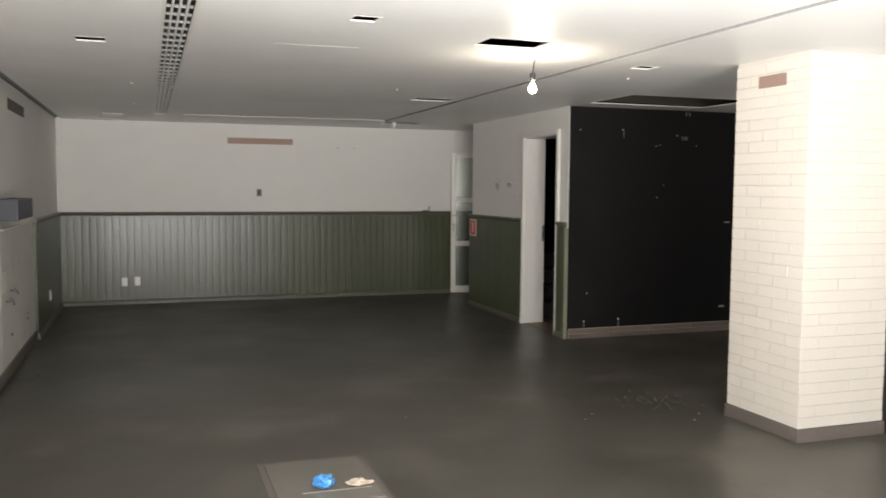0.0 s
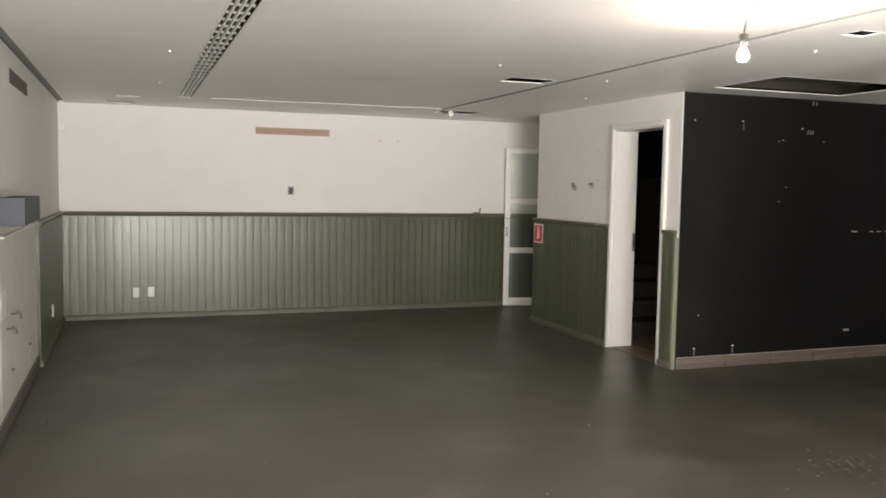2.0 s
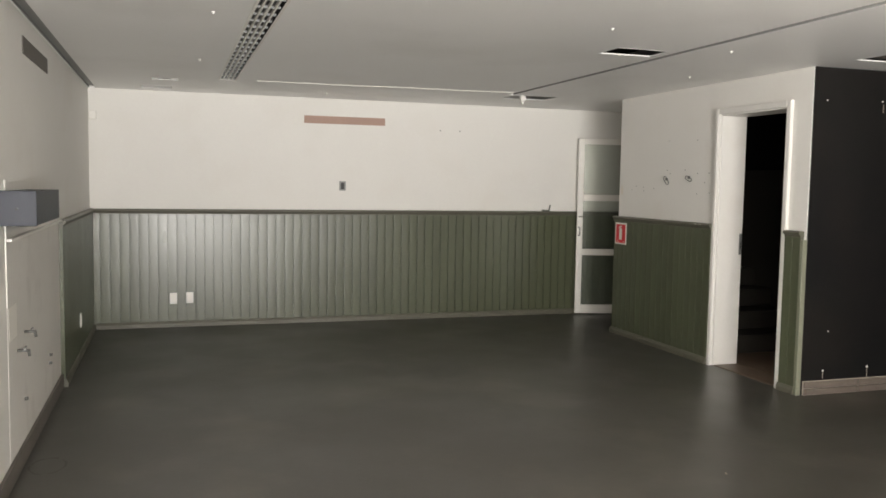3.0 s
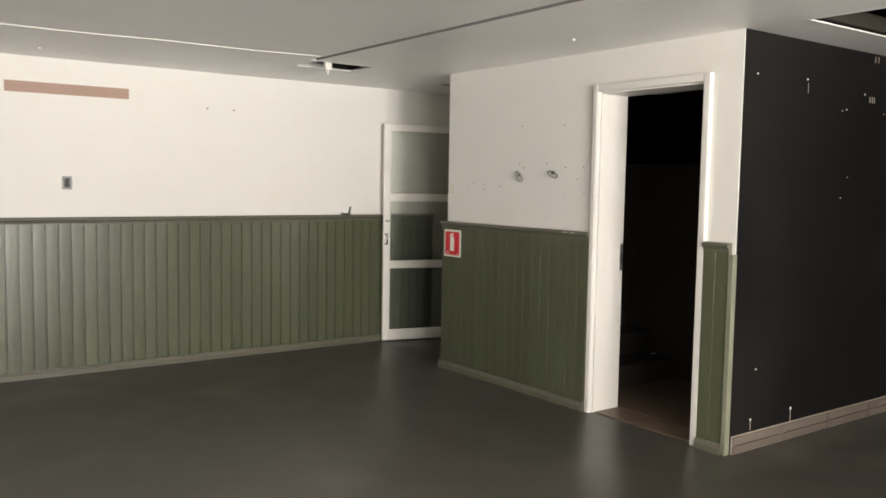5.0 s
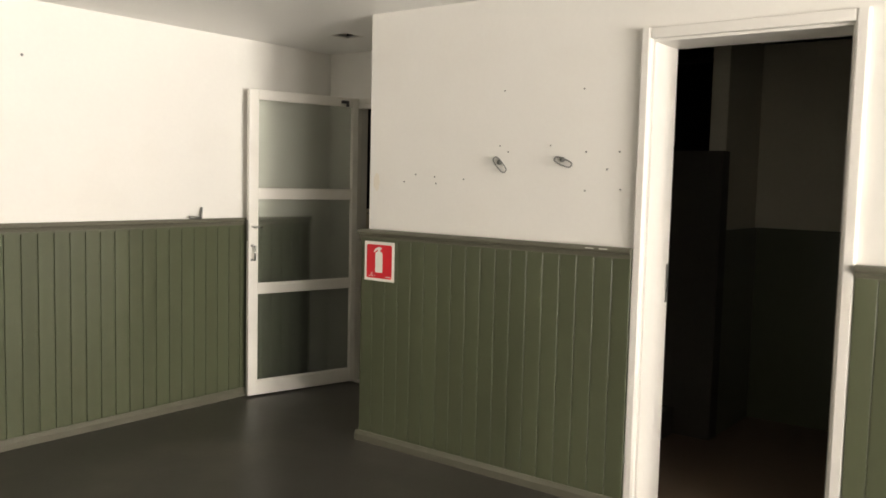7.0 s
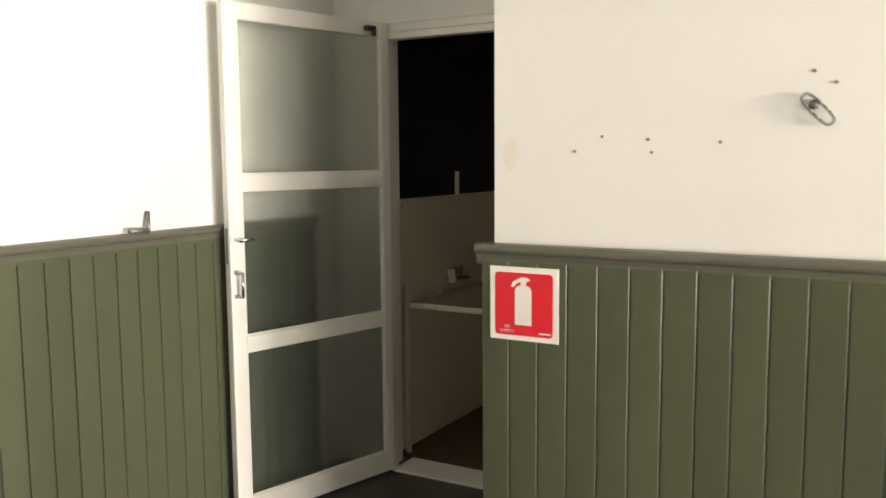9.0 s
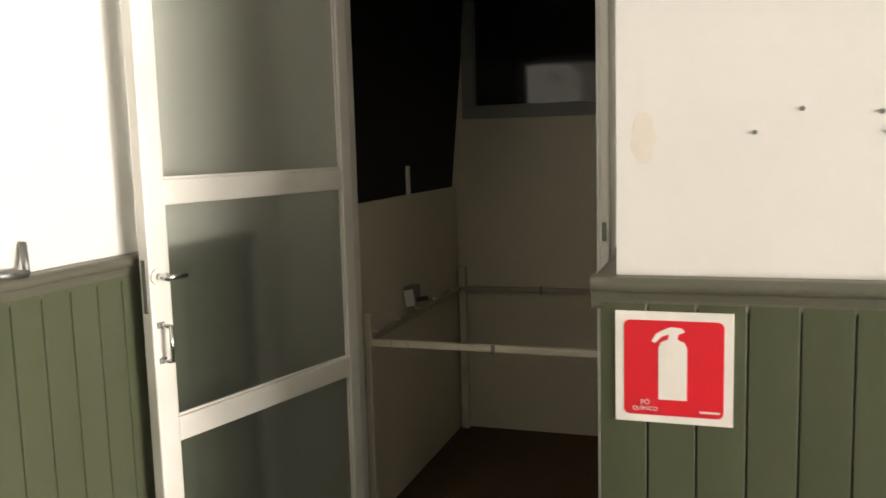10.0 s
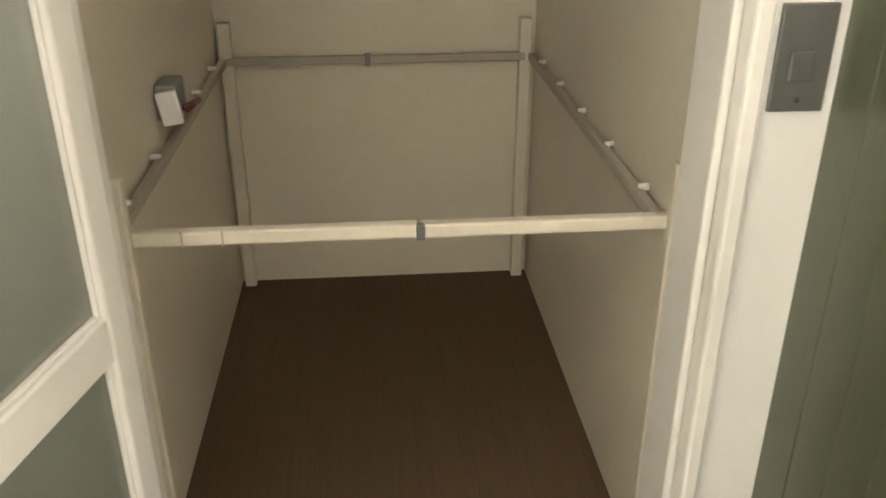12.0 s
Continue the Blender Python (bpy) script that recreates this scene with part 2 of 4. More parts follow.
def sheet_with_holes(x0, x1, y0, y1, z0, z1, holes):
    """A slab cut into a grid along the holes' edges; the cells in the holes are left open."""
    xs = sorted({x0, x1, *[h[0] for h in holes], *[h[1] for h in holes]})
    ys = sorted({y0, y1, *[h[2] for h in holes], *[h[3] for h in holes]})

    def solid(i, j):
        if not (0 <= i < len(xs) - 1 and 0 <= j < len(ys) - 1):
            return False
        cx, cy = (xs[i] + xs[i + 1]) / 2, (ys[j] + ys[j + 1]) / 2
        return not any(h[0] < cx < h[1] and h[2] < cy < h[3] for h in holes)

    bm = bmesh.new()
    cache = {}

    def v(i, j, z):
        if (i, j, z) not in cache:
            cache[i, j, z] = bm.verts.new((xs[i], ys[j], z))
        return cache[i, j, z]

    for i in range(len(xs) - 1):
        for j in range(len(ys) - 1):
            if not solid(i, j):
                continue
            for z in (z0, z1):
                bm.faces.new((v(i, j, z), v(i + 1, j, z), v(i + 1, j + 1, z), v(i, j + 1, z)))
            for (di, dj, e) in ((-1, 0, ((0, 0), (0, 1))), (1, 0, ((1, 0), (1, 1))), (0, -1, ((0, 0), (1, 0))), (0, 1, ((0, 1), (1, 1)))):
                if not solid(i + di, j + dj):
                    (a, b), (c, d) = e
                    bm.faces.new((v(i + a, j + b, z0), v(i + c, j + d, z0), v(i + c, j + d, z1), v(i + a, j + b, z1)))
    return bm


# ---- structure ----
CEIL, TOP = 2.395, 2.85
FAR, LEFT, EAST, BLACK_Y = 1.26, -5.164, 2.42, -2.772
PASS_Y, BACK = -0.048, 0.016
CAP = 1.21
LIFT_X = 0.975

floor = setting("floor", block(LEFT - 0.2, FRONT_Y - 0.2, -0.15, 2.95, FAR + 0.2, 0), FLOORM, "dark grey worn screed floor with pale smears", "floor")
wall_far = setting("wall_far", block(LEFT - 0.2, FAR, 0, LIFT_X + 1.8, FAR + 0.2, TOP), CREAM, "cream painted wall above green boarding", "wall")
# the opening is added in the unseen stretch, for the side lamps
wall_left = setting("wall_left", merge(block(LEFT - 0.2, SIDE_Y1, 0, LEFT, FAR, TOP), block(LEFT - 0.2, FRONT_Y, 0, LEFT, SIDE_Y0, TOP),
                                             block(LEFT - 0.2, SIDE_Y0, 0, LEFT, SIDE_Y1, 0.2), block(LEFT - 0.2, SIDE_Y0, 2.3, LEFT, SIDE_Y1, TOP)), CREAM, "cream painted side wall with patched marks", "wall")
D0, D1, DH = -2.53, -1.706, 2.132
wall_door = setting("wall_door", merge(block(0, D1, 0, 0.24, PASS_Y, TOP), block(0, BLACK_Y, 0, 0.24, D0, TOP), block(0, D0, DH, 0.24, D1, TOP)),
                    CREAM, "cream wall with a doorway and green boarding", "wall")
wall_passage = setting("wall_passage", block(0.24, -0.12, 0, LIFT_X + 0.12, PASS_Y, TOP), CREAM, "cream wall of the passage with green boarding", "wall")
L0, L1, LH = 0.15, 0.951, 1.99
wall_lift = setting("wall_lift", merge(block(LIFT_X, PASS_Y, 0, LIFT_X + 0.12, L0 - 0.05, TOP), block(LIFT_X, L1 + 0.04, 0, LIFT_X + 0.12, FAR, TOP), block(LIFT_X, L0 - 0.05, LH + 0.028, LIFT_X + 0.12, L1 + 0.04, TOP)),
                    CREAM, "cream wall around the lift doorway", "wall")
wall_black = setting("wall_black", block(0.24, BLACK_Y, 0, EAST, BLACK_Y + 0.14, TOP), BLACKM, "matt black painted wall", "wall")
setting("wall_black_face", block(0.005, BLACK_Y - 0.008, 0, EAST, BLACK_Y, CEIL + 0.05), BLACKM, "matt black painted wall with screw holes and paint chips", "wall")
wall_east = setting("wall_east", block(EAST, FRONT_Y, 0, EAST + 0.2, BLACK_Y + 0.14, TOP), BLACKM, "matt black painted side wall", "wall")
setting("wall_front", merge(block(LEFT, FRONT_Y - 0.2, 0, EAST, FRONT_Y, 0.2), block(LEFT, FRONT_Y - 0.2, 2.3, EAST, FRONT_Y, TOP),
                            block(LEFT, FRONT_Y - 0.2, 0.2, -5.0, FRONT_Y, 2.3), block(-2.0, FRONT_Y - 0.2, 0.2, 0.0, FRONT_Y, 2.3), block(2.2, FRONT_Y - 0.2, 0.2, EAST, FRONT_Y, 2.3)),
        CREAM, "plain shop front wall with two window openings", "wall")

HOLE_A, HOLE_B, HOLE_C = (-1.165, -0.69, 0.02, 0.36), (-1.68, -1.30, -2.94, -2.69), (-2.25, -1.87, -6.13, -5.87)
BIG_HOLE = (0.03, 1.34, -3.92, -3.13)
DOWN = [(-3.10, -2.97, -6.46, -6.33), (-4.45, -4.29, -5.33, -5.18), (-0.89, -0.74, -5.50, -5.36), (-4.66, -4.38, 0.76, 1.00), (-4.55, -4.33, 0.08, 0.22), (0.36, 0.50, 0.50, 0.64)]
TRACK = (-1.235, -1.178, FRONT_Y, 0.0)
GRILLE = (-3.985, -3.845, -9.5, -0.03)
GAP = (LEFT + 0.01, LEFT + 0.075, FRONT_Y, FAR - 0.02)
ceiling = setting("ceiling", sheet_with_holes(LEFT, EAST, FRONT_Y, FAR, CEIL, CEIL + 0.007, [HOLE_A, HOLE_B, HOLE_C, BIG_HOLE, *DOWN, TRACK, GRILLE, GAP]),
                  WHITE_CEIL, "white plasterboard ceiling with cut openings", "ceiling")
setting("ceiling_slab", block(LEFT - 0.2, FRONT_Y - 0.2, TOP, 2.95, FAR + 0.2, TOP + 0.15), VOID_DARK, "slab above the hung ceiling, coloured dark as the unlit void", "ceiling")


def channel(name, r, depth, label):
    """A recessed metal profile in a slot of the ceiling."""
    x0, x1, y0, y1 = r
    bm = merge(block(x0, y0, CEIL + depth, x1, y1, CEIL + depth + 0.004), block(x0, y0, CEIL + 0.001, x0 + 0.003, y1, CEIL + depth), block(x1 - 0.003, y0, CEIL + 0.001, x1, y1, CEIL + depth))
    return setting(name, bm, GREY_METAL, label, "ceiling trim")


channel("track_trim", TRACK, 0.018, "grey recessed lighting track in the ceiling")
channel("shadow_gap_trim", GAP, 0.02, "grey shadow gap along the ceiling edge")


# ---- green boarding ----
rng = random.Random(4)
PW = 0.0905


def plank_mesh(w, h):
    """An upright board with a faintly rounded face; its back lies in the plane y = 0 and it faces -y."""
    bm = bmesh.new()
    c, t = 0.0012, 0.014
    face = [(-w / 2 + c + (w - 2 * c) * k / 6, -t - 0.0006 * (1 - (k / 3 - 1) ** 2)) for k in range(7)]
    out = [(-w / 2, 0), (-w / 2, -t + c), *face, (w / 2, -t + c), (w / 2, 0)]
    n = len(out)
    lo = [bm.verts.new((x, y, 0)) for x, y in out]
    hi = [bm.verts.new((x, y, h)) for x, y in out]
    bm.faces.new(lo)
    bm.faces.new(hi)
    for i in range(n):
        bm.faces.new((lo[i], lo[(i + 1) % n], hi[(i + 1) % n], hi[i]))
    return mesh_of(bm, "plank", GREEN)


PLANK = plank_mesh(PW - 0.0042, CAP - 0.05 - 0.055)


def cap_outline(sign, base):
    """The dado rail's section, standing out by sign from the plane base."""
    nose = [(0.033 + 0.015 * math.cos(radians(a)), CAP - 0.015 + 0.015 * math.sin(radians(a))) for a in range(-80, 91, 17)]
    foot = [(0.0, CAP - 0.064), (0.026, CAP - 0.064), (0.029, CAP - 0.058), (0.030, CAP - 0.045), (0.0335, CAP - 0.036)]
    return [(base + sign * u, w) for u, w in foot + nose + [(0.0, CAP)]]


def base_outline(sign, base):
    return [(base, 0), (base + sign * 0.046, 0), (base + sign * 0.046, 0.035), (base + sign * 0.036, 0.058), (base, 0.062)]


def boarding(wall, axis, base, sign, a, b, turn, cap_a=0.0, cap_b=0.0, wide=1.0):
    """Boards on a backing, dado rail and foot moulding along a wall from a to b."""
    n = max(1, round((b - a) / PW))
    front = base + sign * BACK
    for i in range(n):
        t = a + (i + 0.5) * (b - a) / n
        at = (t, front, 0.055) if axis == "x" else (front, t, 0.055)
        ob = piece("plank", PLANK, wall, at, turn + rng.uniform(-0.007, 0.007))
        ob.scale = (wide * (b - a) / n / PW, 1, 1)
    bk = block(a, base, 0.06, b, front, CAP - 0.06) if axis == "x" else block(base, a, 0.06, front, b, CAP - 0.06)
    part("backing_board", bk, GREEN, wall)
    part("dado_rail", profile_bar(cap_outline(sign, base), axis, a - cap_a, b + cap_b), GREEN_TRIM, wall, "olive green moulded dado rail")
    part("foot_moulding", profile_bar(base_outline(sign, base), axis, a - cap_a, b + cap_b), GREEN_TRIM, wall, "olive green foot moulding")


boarding(wall_far, "x", FAR, -1, LEFT, 0.76, 0)
boarding(wall_left, "y", LEFT, 1, -1.25, FAR - 0.047, radians(90))
boarding(wall_door, "y", 0, -1, D1 + 0.044, -0.0185, radians(-90), 0, 0.016)
boarding(wall_door, "y", 0, -1, BLACK_Y + 0.023, D0 - 0.048, radians(-90))
boarding(wall_passage, "x", PASS_Y, 1, -0.0155, LIFT_X, radians(180), -0.0155, 0, 1.034)
part("corner_strip", block(-0.036, BLACK_Y - 0.01, 0.0, 0.004, BLACK_Y + 0.022, CAP - 0.062, 0.003), PALE_GREEN, wall_door, "pale green edge strip beside the black wall")

# plain white dado and brown skirting further along the side wall
part("plain_dado", block(LEFT, -3.3, 0.1, LEFT + 0.0022, -1.252, CAP - 0.012, 0.0008), SMUDGED, wall_left, "cream dado board with scuffs")
part("skirting", block(LEFT, FRONT_Y, 0, LEFT + 0.02, -1.252, 0.10, 0.004), SKIRT, wall_left, "dirty brown skirting")
part("dado_ledge", block(LEFT, -3.3, CAP - 0.011, LEFT + 0.03, -1.252, CAP + 0.004, 0.003), CREAM, wall_left, "cream ledge on the dado")
part("edge_bead", block(LEFT, -3.312, 0.88, LEFT + 0.006, -3.3, 1.50, 0.002), CREAM, wall_left, "white edge bead")
part("edge_bead", block(LEFT, -3.3, 1.488, LEFT + 0.006, -2.75, 1.50, 0.002), CREAM, wall_left, "white edge bead")

# tiled skirting of the black walls
tile = mesh_of(block(-0.245, -0.014, 0.0, 0.245, 0, 0.048, 0.003, 1), "skirting_tile", TILE_SKIRT)
for k in range(6):
    for z in (0.0, 0.052):
        if 0.27 + k * 0.5 < EAST:
            piece("skirting_tile", tile, wall_black, (0.27 + k * 0.497, BLACK_Y - 0.012, z))
part("skirting_grout", block(0.02, BLACK_Y - 0.013, 0, EAST, BLACK_Y - 0.008, 0.104), GROUT, wall_black, "pale grout of the skirting")
for k in range(12):
    for z in (0.0, 0.052):
        piece("skirting_tile", tile, wall_east, (EAST - 0.004, BLACK_Y - 0.28 - k * 0.497, z), radians(-90))


# ---- doorway in the cream wall ----
door_1 = thing("door_1", (0.0, (D0 + D1) / 2, 0), "open doorway with a white gloss frame and deep jamb", "doorway", kind="structure")


def casing_v(y0, y1, z1, inner):
    """An upright architrave with a stepped face."""
    a, b = (y0, y1) if inner == "hi" else (y1, y0)
    d = 1 if b > a else -1
    out = [(0, a), (-0.024, a), (-0.028, a + d * 0.006), (-0.028, b - d * 0.010), (-0.020, b), (0, b)]
    bm = bmesh.new()
    lo = [bm.verts.new((x, y, 0)) for x, y in out]
    hi = [bm.verts.new((x, y, z1)) for x, y in out]
    bm.faces.new(lo)
    bm.faces.new(hi)
    for i in range(len(out)):
        bm.faces.new((lo[i], lo[(i + 1) % 6], hi[(i + 1) % 6], hi[i]))
    return bm


part("architrave", casing_v(D1 - 0.004, D1 + 0.042, DH + 0.042, "lo"), WHITE_GLOSS, door_1)
part("architrave", casing_v(D0 - 0.046, D0 + 0.004, DH + 0.042, "hi"), WHITE_GLOSS, door_1)
part("head_architrave", block(-0.0265, D0 + 0.004, DH - 0.004, 0, D1 - 0.004, DH + 0.042, 0.003), WHITE_GLOSS, door_1)
part("jamb_lining", block(0.001, D1 - 0.016, 0, 0.245, D1, DH - 0.016, 0.003), WHITE_GLOSS, door_1)
part("jamb_lining", block(0.001, D0, 0, 0.245, D0 + 0.016, DH - 0.016, 0.003), WHITE_GLOSS, door_1)
part("head_lining", block(0.001, D0, DH - 0.016, 0.245, D1, DH, 0.003), WHITE_GLOSS, door_1)
plate = part("strike_plate", block(0.215, D1 - 0.020, 0.95, 0.240, D1 - 0.016, 1.13, 0.001), STEEL, door_1, "dark steel strike plate")
part("keyhole", block(0.221, D1 - 0.0215, 1.0, 0.232, D1 - 0.0195, 1.06), DARK, plate, "dark keyhole slot")
part("threshold", block(0.01, D0 + 0.016, 0, 0.24, D1 - 0.016, 0.006, 0.002), BROWN_FLOOR, door_1, "dark brown threshold")

# ---- dark room behind the doorway ----
setting("floor_inner", block(0.245, BLACK_Y + 0.14, 0, 2.6, -0.12, 0.008), BROWN_FLOOR, "brown floor of the dark inner room", "floor")
inner_wall = setting("wall_inner", merge(block(1.42, -1.55, 0, 2.02, -1.45, TOP), block(2.02, BLACK_Y + 0.14, 0, 2.12, -1.45, TOP)), DIMMED_CREAM, "inner room wall, cream darkened for the dim", "wall")
part("inner_dado", block(1.43, -1.57, 0, 2.0, -1.55, 1.24), GREEN, inner_wall, "dark green dado")
part("inner_dado", block(2.0, BLACK_Y + 0.14, 0, 2.02, -1.57, 1.24), GREEN, inner_wall, "dark green dado")
# Partition takes the near-black colour for the unlit room.
setting("wall_inner_low", block(1.30, -1.575, 0, 1.42, -0.16, 1.70), UNLIT_DARK, "low partition beside the stair, coloured near black for the unlit room", "wall")
# Black stands for the unlit void beyond the stair.
setting("wall_stair", block(0.245, -0.16, 0, 2.6, -0.125, TOP), BLACKM, "wall behind the stair, coloured black for the unlit void", "wall")
# Added unseen wall keeps sky light out of the doorway and lift.
setting("wall_outer", merge(block(2.6, BLACK_Y + 0.14, 0, 2.7, FAR, TOP), block(EAST, BLACK_Y, 0, 2.7, BLACK_Y + 0.14, TOP)), BLACKM, "added dark wall shutting the sky out behind the stair and lift", "wall")
setting("ceiling_inner", block(0.24, BLACK_Y + 0.14, CEIL, 2.6, -0.12, CEIL + 0.05), VOID_DARK, "inner room ceiling, coloured dark for the unlit room", "ceiling")
stair = thing("stair", (0.7, -1.3, 0), "wooden stair, coloured near black for its unlit room", "stair")
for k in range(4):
    part("step", block(0.26, -1.36 + 0.26 * k, 0.008 + 0.175 * k, 1.29, -0.17, 0.175 * (k + 1), 0.006), UNLIT_DARK, stair)
part("debris", block(1.22, -1.20, 0.1752, 1.26, -1.17, 0.183, 0.003), PLASTIC, thing("scrap", (1.24, -1.185, 0.175), "small white scrap lying on the stair", "scrap"))

# ---- lift doorway, leaf and car ----
door_2 = thing("door_2", (LIFT_X, (L0 + L1) / 2, 0), "white frame of the lift doorway", "door frame", kind="structure")
part("frame_post", block(LIFT_X - 0.022, L0 - 0.062, 0, LIFT_X + 0.03, L0 - 0.034, LH, 0.006), ALU, door_2)
part("frame_post", block(LIFT_X + 0.012, L0 - 0.033, 0, LIFT_X + 0.13, L0 - 0.018, LH, 0.005), ALU, door_2)
part("frame_post", block(LIFT_X - 0.03, L1, 0, LIFT_X + 0.025, L1 + 0.045, LH, 0.006), ALU, door_2)
part("frame_post", block(LIFT_X - 0.018, L1 + 0.046, 0, LIFT_X, L1 + 0.085, LH + 0.03, 0.005), ALU, door_2)
part("frame_head", block(LIFT_X - 0.03, L0, LH - 0.002, LIFT_X + 0.025, L1, LH + 0.03, 0.004), ALU, door_2)
part("frame_head", block(LIFT_X - 0.022, L0 - 0.062, LH + 0.031, LIFT_X, L1 + 0.085, LH + 0.07, 0.006), ALU, door_2)
part("sill", block(LIFT_X - 0.03, L0, 0, LIFT_X + 0.20, L1, 0.012, 0.003), ALU, door_2, "worn metal sill")
part("latch_plate", block(LIFT_X - 0.025, L0 - 0.054, 1.165, LIFT_X - 0.0215, L0 - 0.039, 1.225, 0.001), CHROME, door_2, "small chrome latch plate")
call_plate = thing("call_plate", (LIFT_X, 0.04, 1.0), "dark grey steel call plate beside the lift door", "switch plate")
part("plate", block(LIFT_X - 0.008, -0.002, 1.003, LIFT_X, 0.074, 1.145, 0.002), STEEL, call_plate)
part("button", block(LIFT_X - 0.013, 0.022, 1.045, LIFT_X - 0.007, 0.055, 1.085, 0.002), STEEL, call_plate, "grey square button")
part("screw", rod((LIFT_X - 0.011, 0.038, 1.02), (LIFT_X - 0.007, 0.038, 1.02), 0.004), CHROME, call_plate)


def glass_leaf():
    """The open leaf: four rails, two stiles, three frosted panes, lever, pull and catch, built along +x and turned about its hinge."""
    w, h, t, s = 0.845, 2.06, 0.04, 0.065
    leaf = thing("glazed_door", (0, 0, 0), "open white metal door with three frosted glass panes", "door")
    sh = 0.052
    part("stile", block(0, -t / 2, 0.012, sh, t / 2, h, 0.005), ALU, leaf)
    part("stile", block(w - s, -t / 2, 0.012, w, t / 2, h, 0.005), ALU, leaf)
    zs = [0.012, 0.70, 1.337, h - 0.066]
    hs = [0.096, 0.068, 0.068, 0.066]
    for z, k in zip(zs, hs):
        part("rail", block(sh, -t / 2 + 0.001, z, w - s, t / 2 - 0.001, z + k, 0.004), ALU, leaf)
    for i in range(3):
        z0, z1 = zs[i] + hs[i], zs[i + 1]
        pane = part("pane", block(sh + 0.002, -0.003, z0 + 0.001, w - s - 0.002, 0.003, z1 - 0.001), FROSTED, leaf, "frosted glass pane")
        pane.visible_shadow = False
        for a, b, c, d in ((sh, z0, sh + 0.007, z1), (w - s - 0.007, z0, w - s, z1)):
            part("glazing_bead", block(a, -0.012, b, c, -0.0035, d, 0.002), ALU, leaf)
        part("glazing_bead", block(sh + 0.007, -0.012, z0, w - s - 0.007, -0.0035, z0 + 0.007, 0.002), ALU, leaf)
    lever = part("lever", merge(rod((w - 0.024, -t / 2, 1.155), (w - 0.024, -t / 2 - 0.045, 1.155), 0.009),
                                rod((w - 0.014, -t / 2 - 0.04, 1.155), (w - 0.085, -t / 2 - 0.043, 1.153), 0.008, 0.006)), CHROME, leaf, "chrome lever handle", True)
    part("rosette", rod((w - 0.024, -t / 2 + 0.001, 1.155), (w - 0.024, -t / 2 - 0.006, 1.155), 0.022, sides=20), ALU, lever)
    part("pull_handle", merge(rod((w - 0.024, -t / 2, 1.03), (w - 0.029, -t / 2 - 0.035, 1.025), 0.006), rod((w - 0.024, -t / 2, 0.93), (w - 0.029, -t / 2 - 0.035, 0.935), 0.006),
                              rod((w - 0.029, -t / 2 - 0.035, 1.028), (w - 0.029, -t / 2 - 0.035, 0.932), 0.006)), CHROME, leaf, "chrome pull handle", True)
    for z in (0.925, 1.02):
        part("handle_end", block(w - 0.035, -t / 2 - 0.006, z, w - 0.013, -t / 2, z + 0.016, 0.002), STEEL, leaf, "dark handle fixing")
    part("catch", merge(block(0.10, -t / 2 - 0.03, h - 0.045, 0.15, -t / 2, h - 0.025, 0.004), block(0.10, -t / 2 - 0.032, h - 0.068, 0.118, -t / 2 - 0.012, h - 0.045, 0.004)), DARK, leaf, "black closer bracket")
    part("edge_lock", block(w - 0.001, -0.008, 1.06, w + 0.002, 0.008, 1.2, 0.0008), STEEL, leaf, "worn steel edge lock")
    return leaf


HINGE, FREE = Vector((0.955, 0.962, 0)), Vector((0.130, 1.172, 0))
leaf = glass_leaf()
d = FREE - HINGE
leaf.matrix_world = Matrix.Translation(HINGE) @ Matrix.Rotation(math.atan2(d.y, d.x), 4, "Z") @ Matrix.Diagonal((1, -1, 1, 1))

CX0, CX1, CY0, CY1 = LIFT_X + 0.145, 2.44, 0.105, 1.045
setting("floor_lift", block(CX0, CY0 - 0.05, 0.0, CX1 + 0.02, CY1 + 0.05, 0.014), CARPET, "brown ribbed carpet of the lift car", "floor")
wall_lift_back = setting("wall_lift_back", block(CX1, CY0 - 0.2, 0, CX1 + 0.1, CY1 + 0.27, 1.60),
                         LIFT_WALL, "beige laminate back wall of the lift", "wall")
part("upper_panel", block(CX1, 1.0, 1.60, CX1 + 0.1, CY1 + 0.27, TOP), LIFT_WALL, wall_lift_back)
part("upper_panel", block(CX1, CY0 - 0.2, 1.60, CX1 + 0.1, 0.2, TOP), LIFT_WALL, wall_lift_back)
part("head_panel", block(CX1, 0.2, 2.36, CX1 + 0.1, 1.0, TOP), LIFT_WALL, wall_lift_back)
setting("wall_lift_right", block(CX0, CY0 - 0.1, 0, CX1, CY0, TOP), LIFT_WALL, "beige laminate side wall of the lift", "wall")
setting("wall_lift_left", block(CX0, CY1, 0, CX1, CY1 + 0.03, 1.265, 0.004), LIFT_WALL, "half-height beige laminate side wall of the lift", "wall")
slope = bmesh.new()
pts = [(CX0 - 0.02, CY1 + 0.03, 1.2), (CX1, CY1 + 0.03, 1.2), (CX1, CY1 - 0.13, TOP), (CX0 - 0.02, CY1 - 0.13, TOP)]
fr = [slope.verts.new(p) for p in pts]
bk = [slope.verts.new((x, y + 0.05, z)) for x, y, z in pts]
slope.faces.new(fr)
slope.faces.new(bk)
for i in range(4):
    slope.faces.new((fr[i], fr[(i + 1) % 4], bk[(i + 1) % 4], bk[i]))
# Leaning black sheet stands for all the dark above the half-height wall.
setting("wall_lift_upper", slope, BLACKM, "black leaning sheet for the dark above the half-height lift wall", "wall")
# Added top closes the car; its colour already carries the dark.
setting("ceiling_lift", block(CX0, CY0 - 0.1, CEIL + 0.05, CX1, CY1 + 0.1, CEIL + 0.1), VOID_DARK, "added top closing the lift car, coloured as an unlit void", "ceiling")
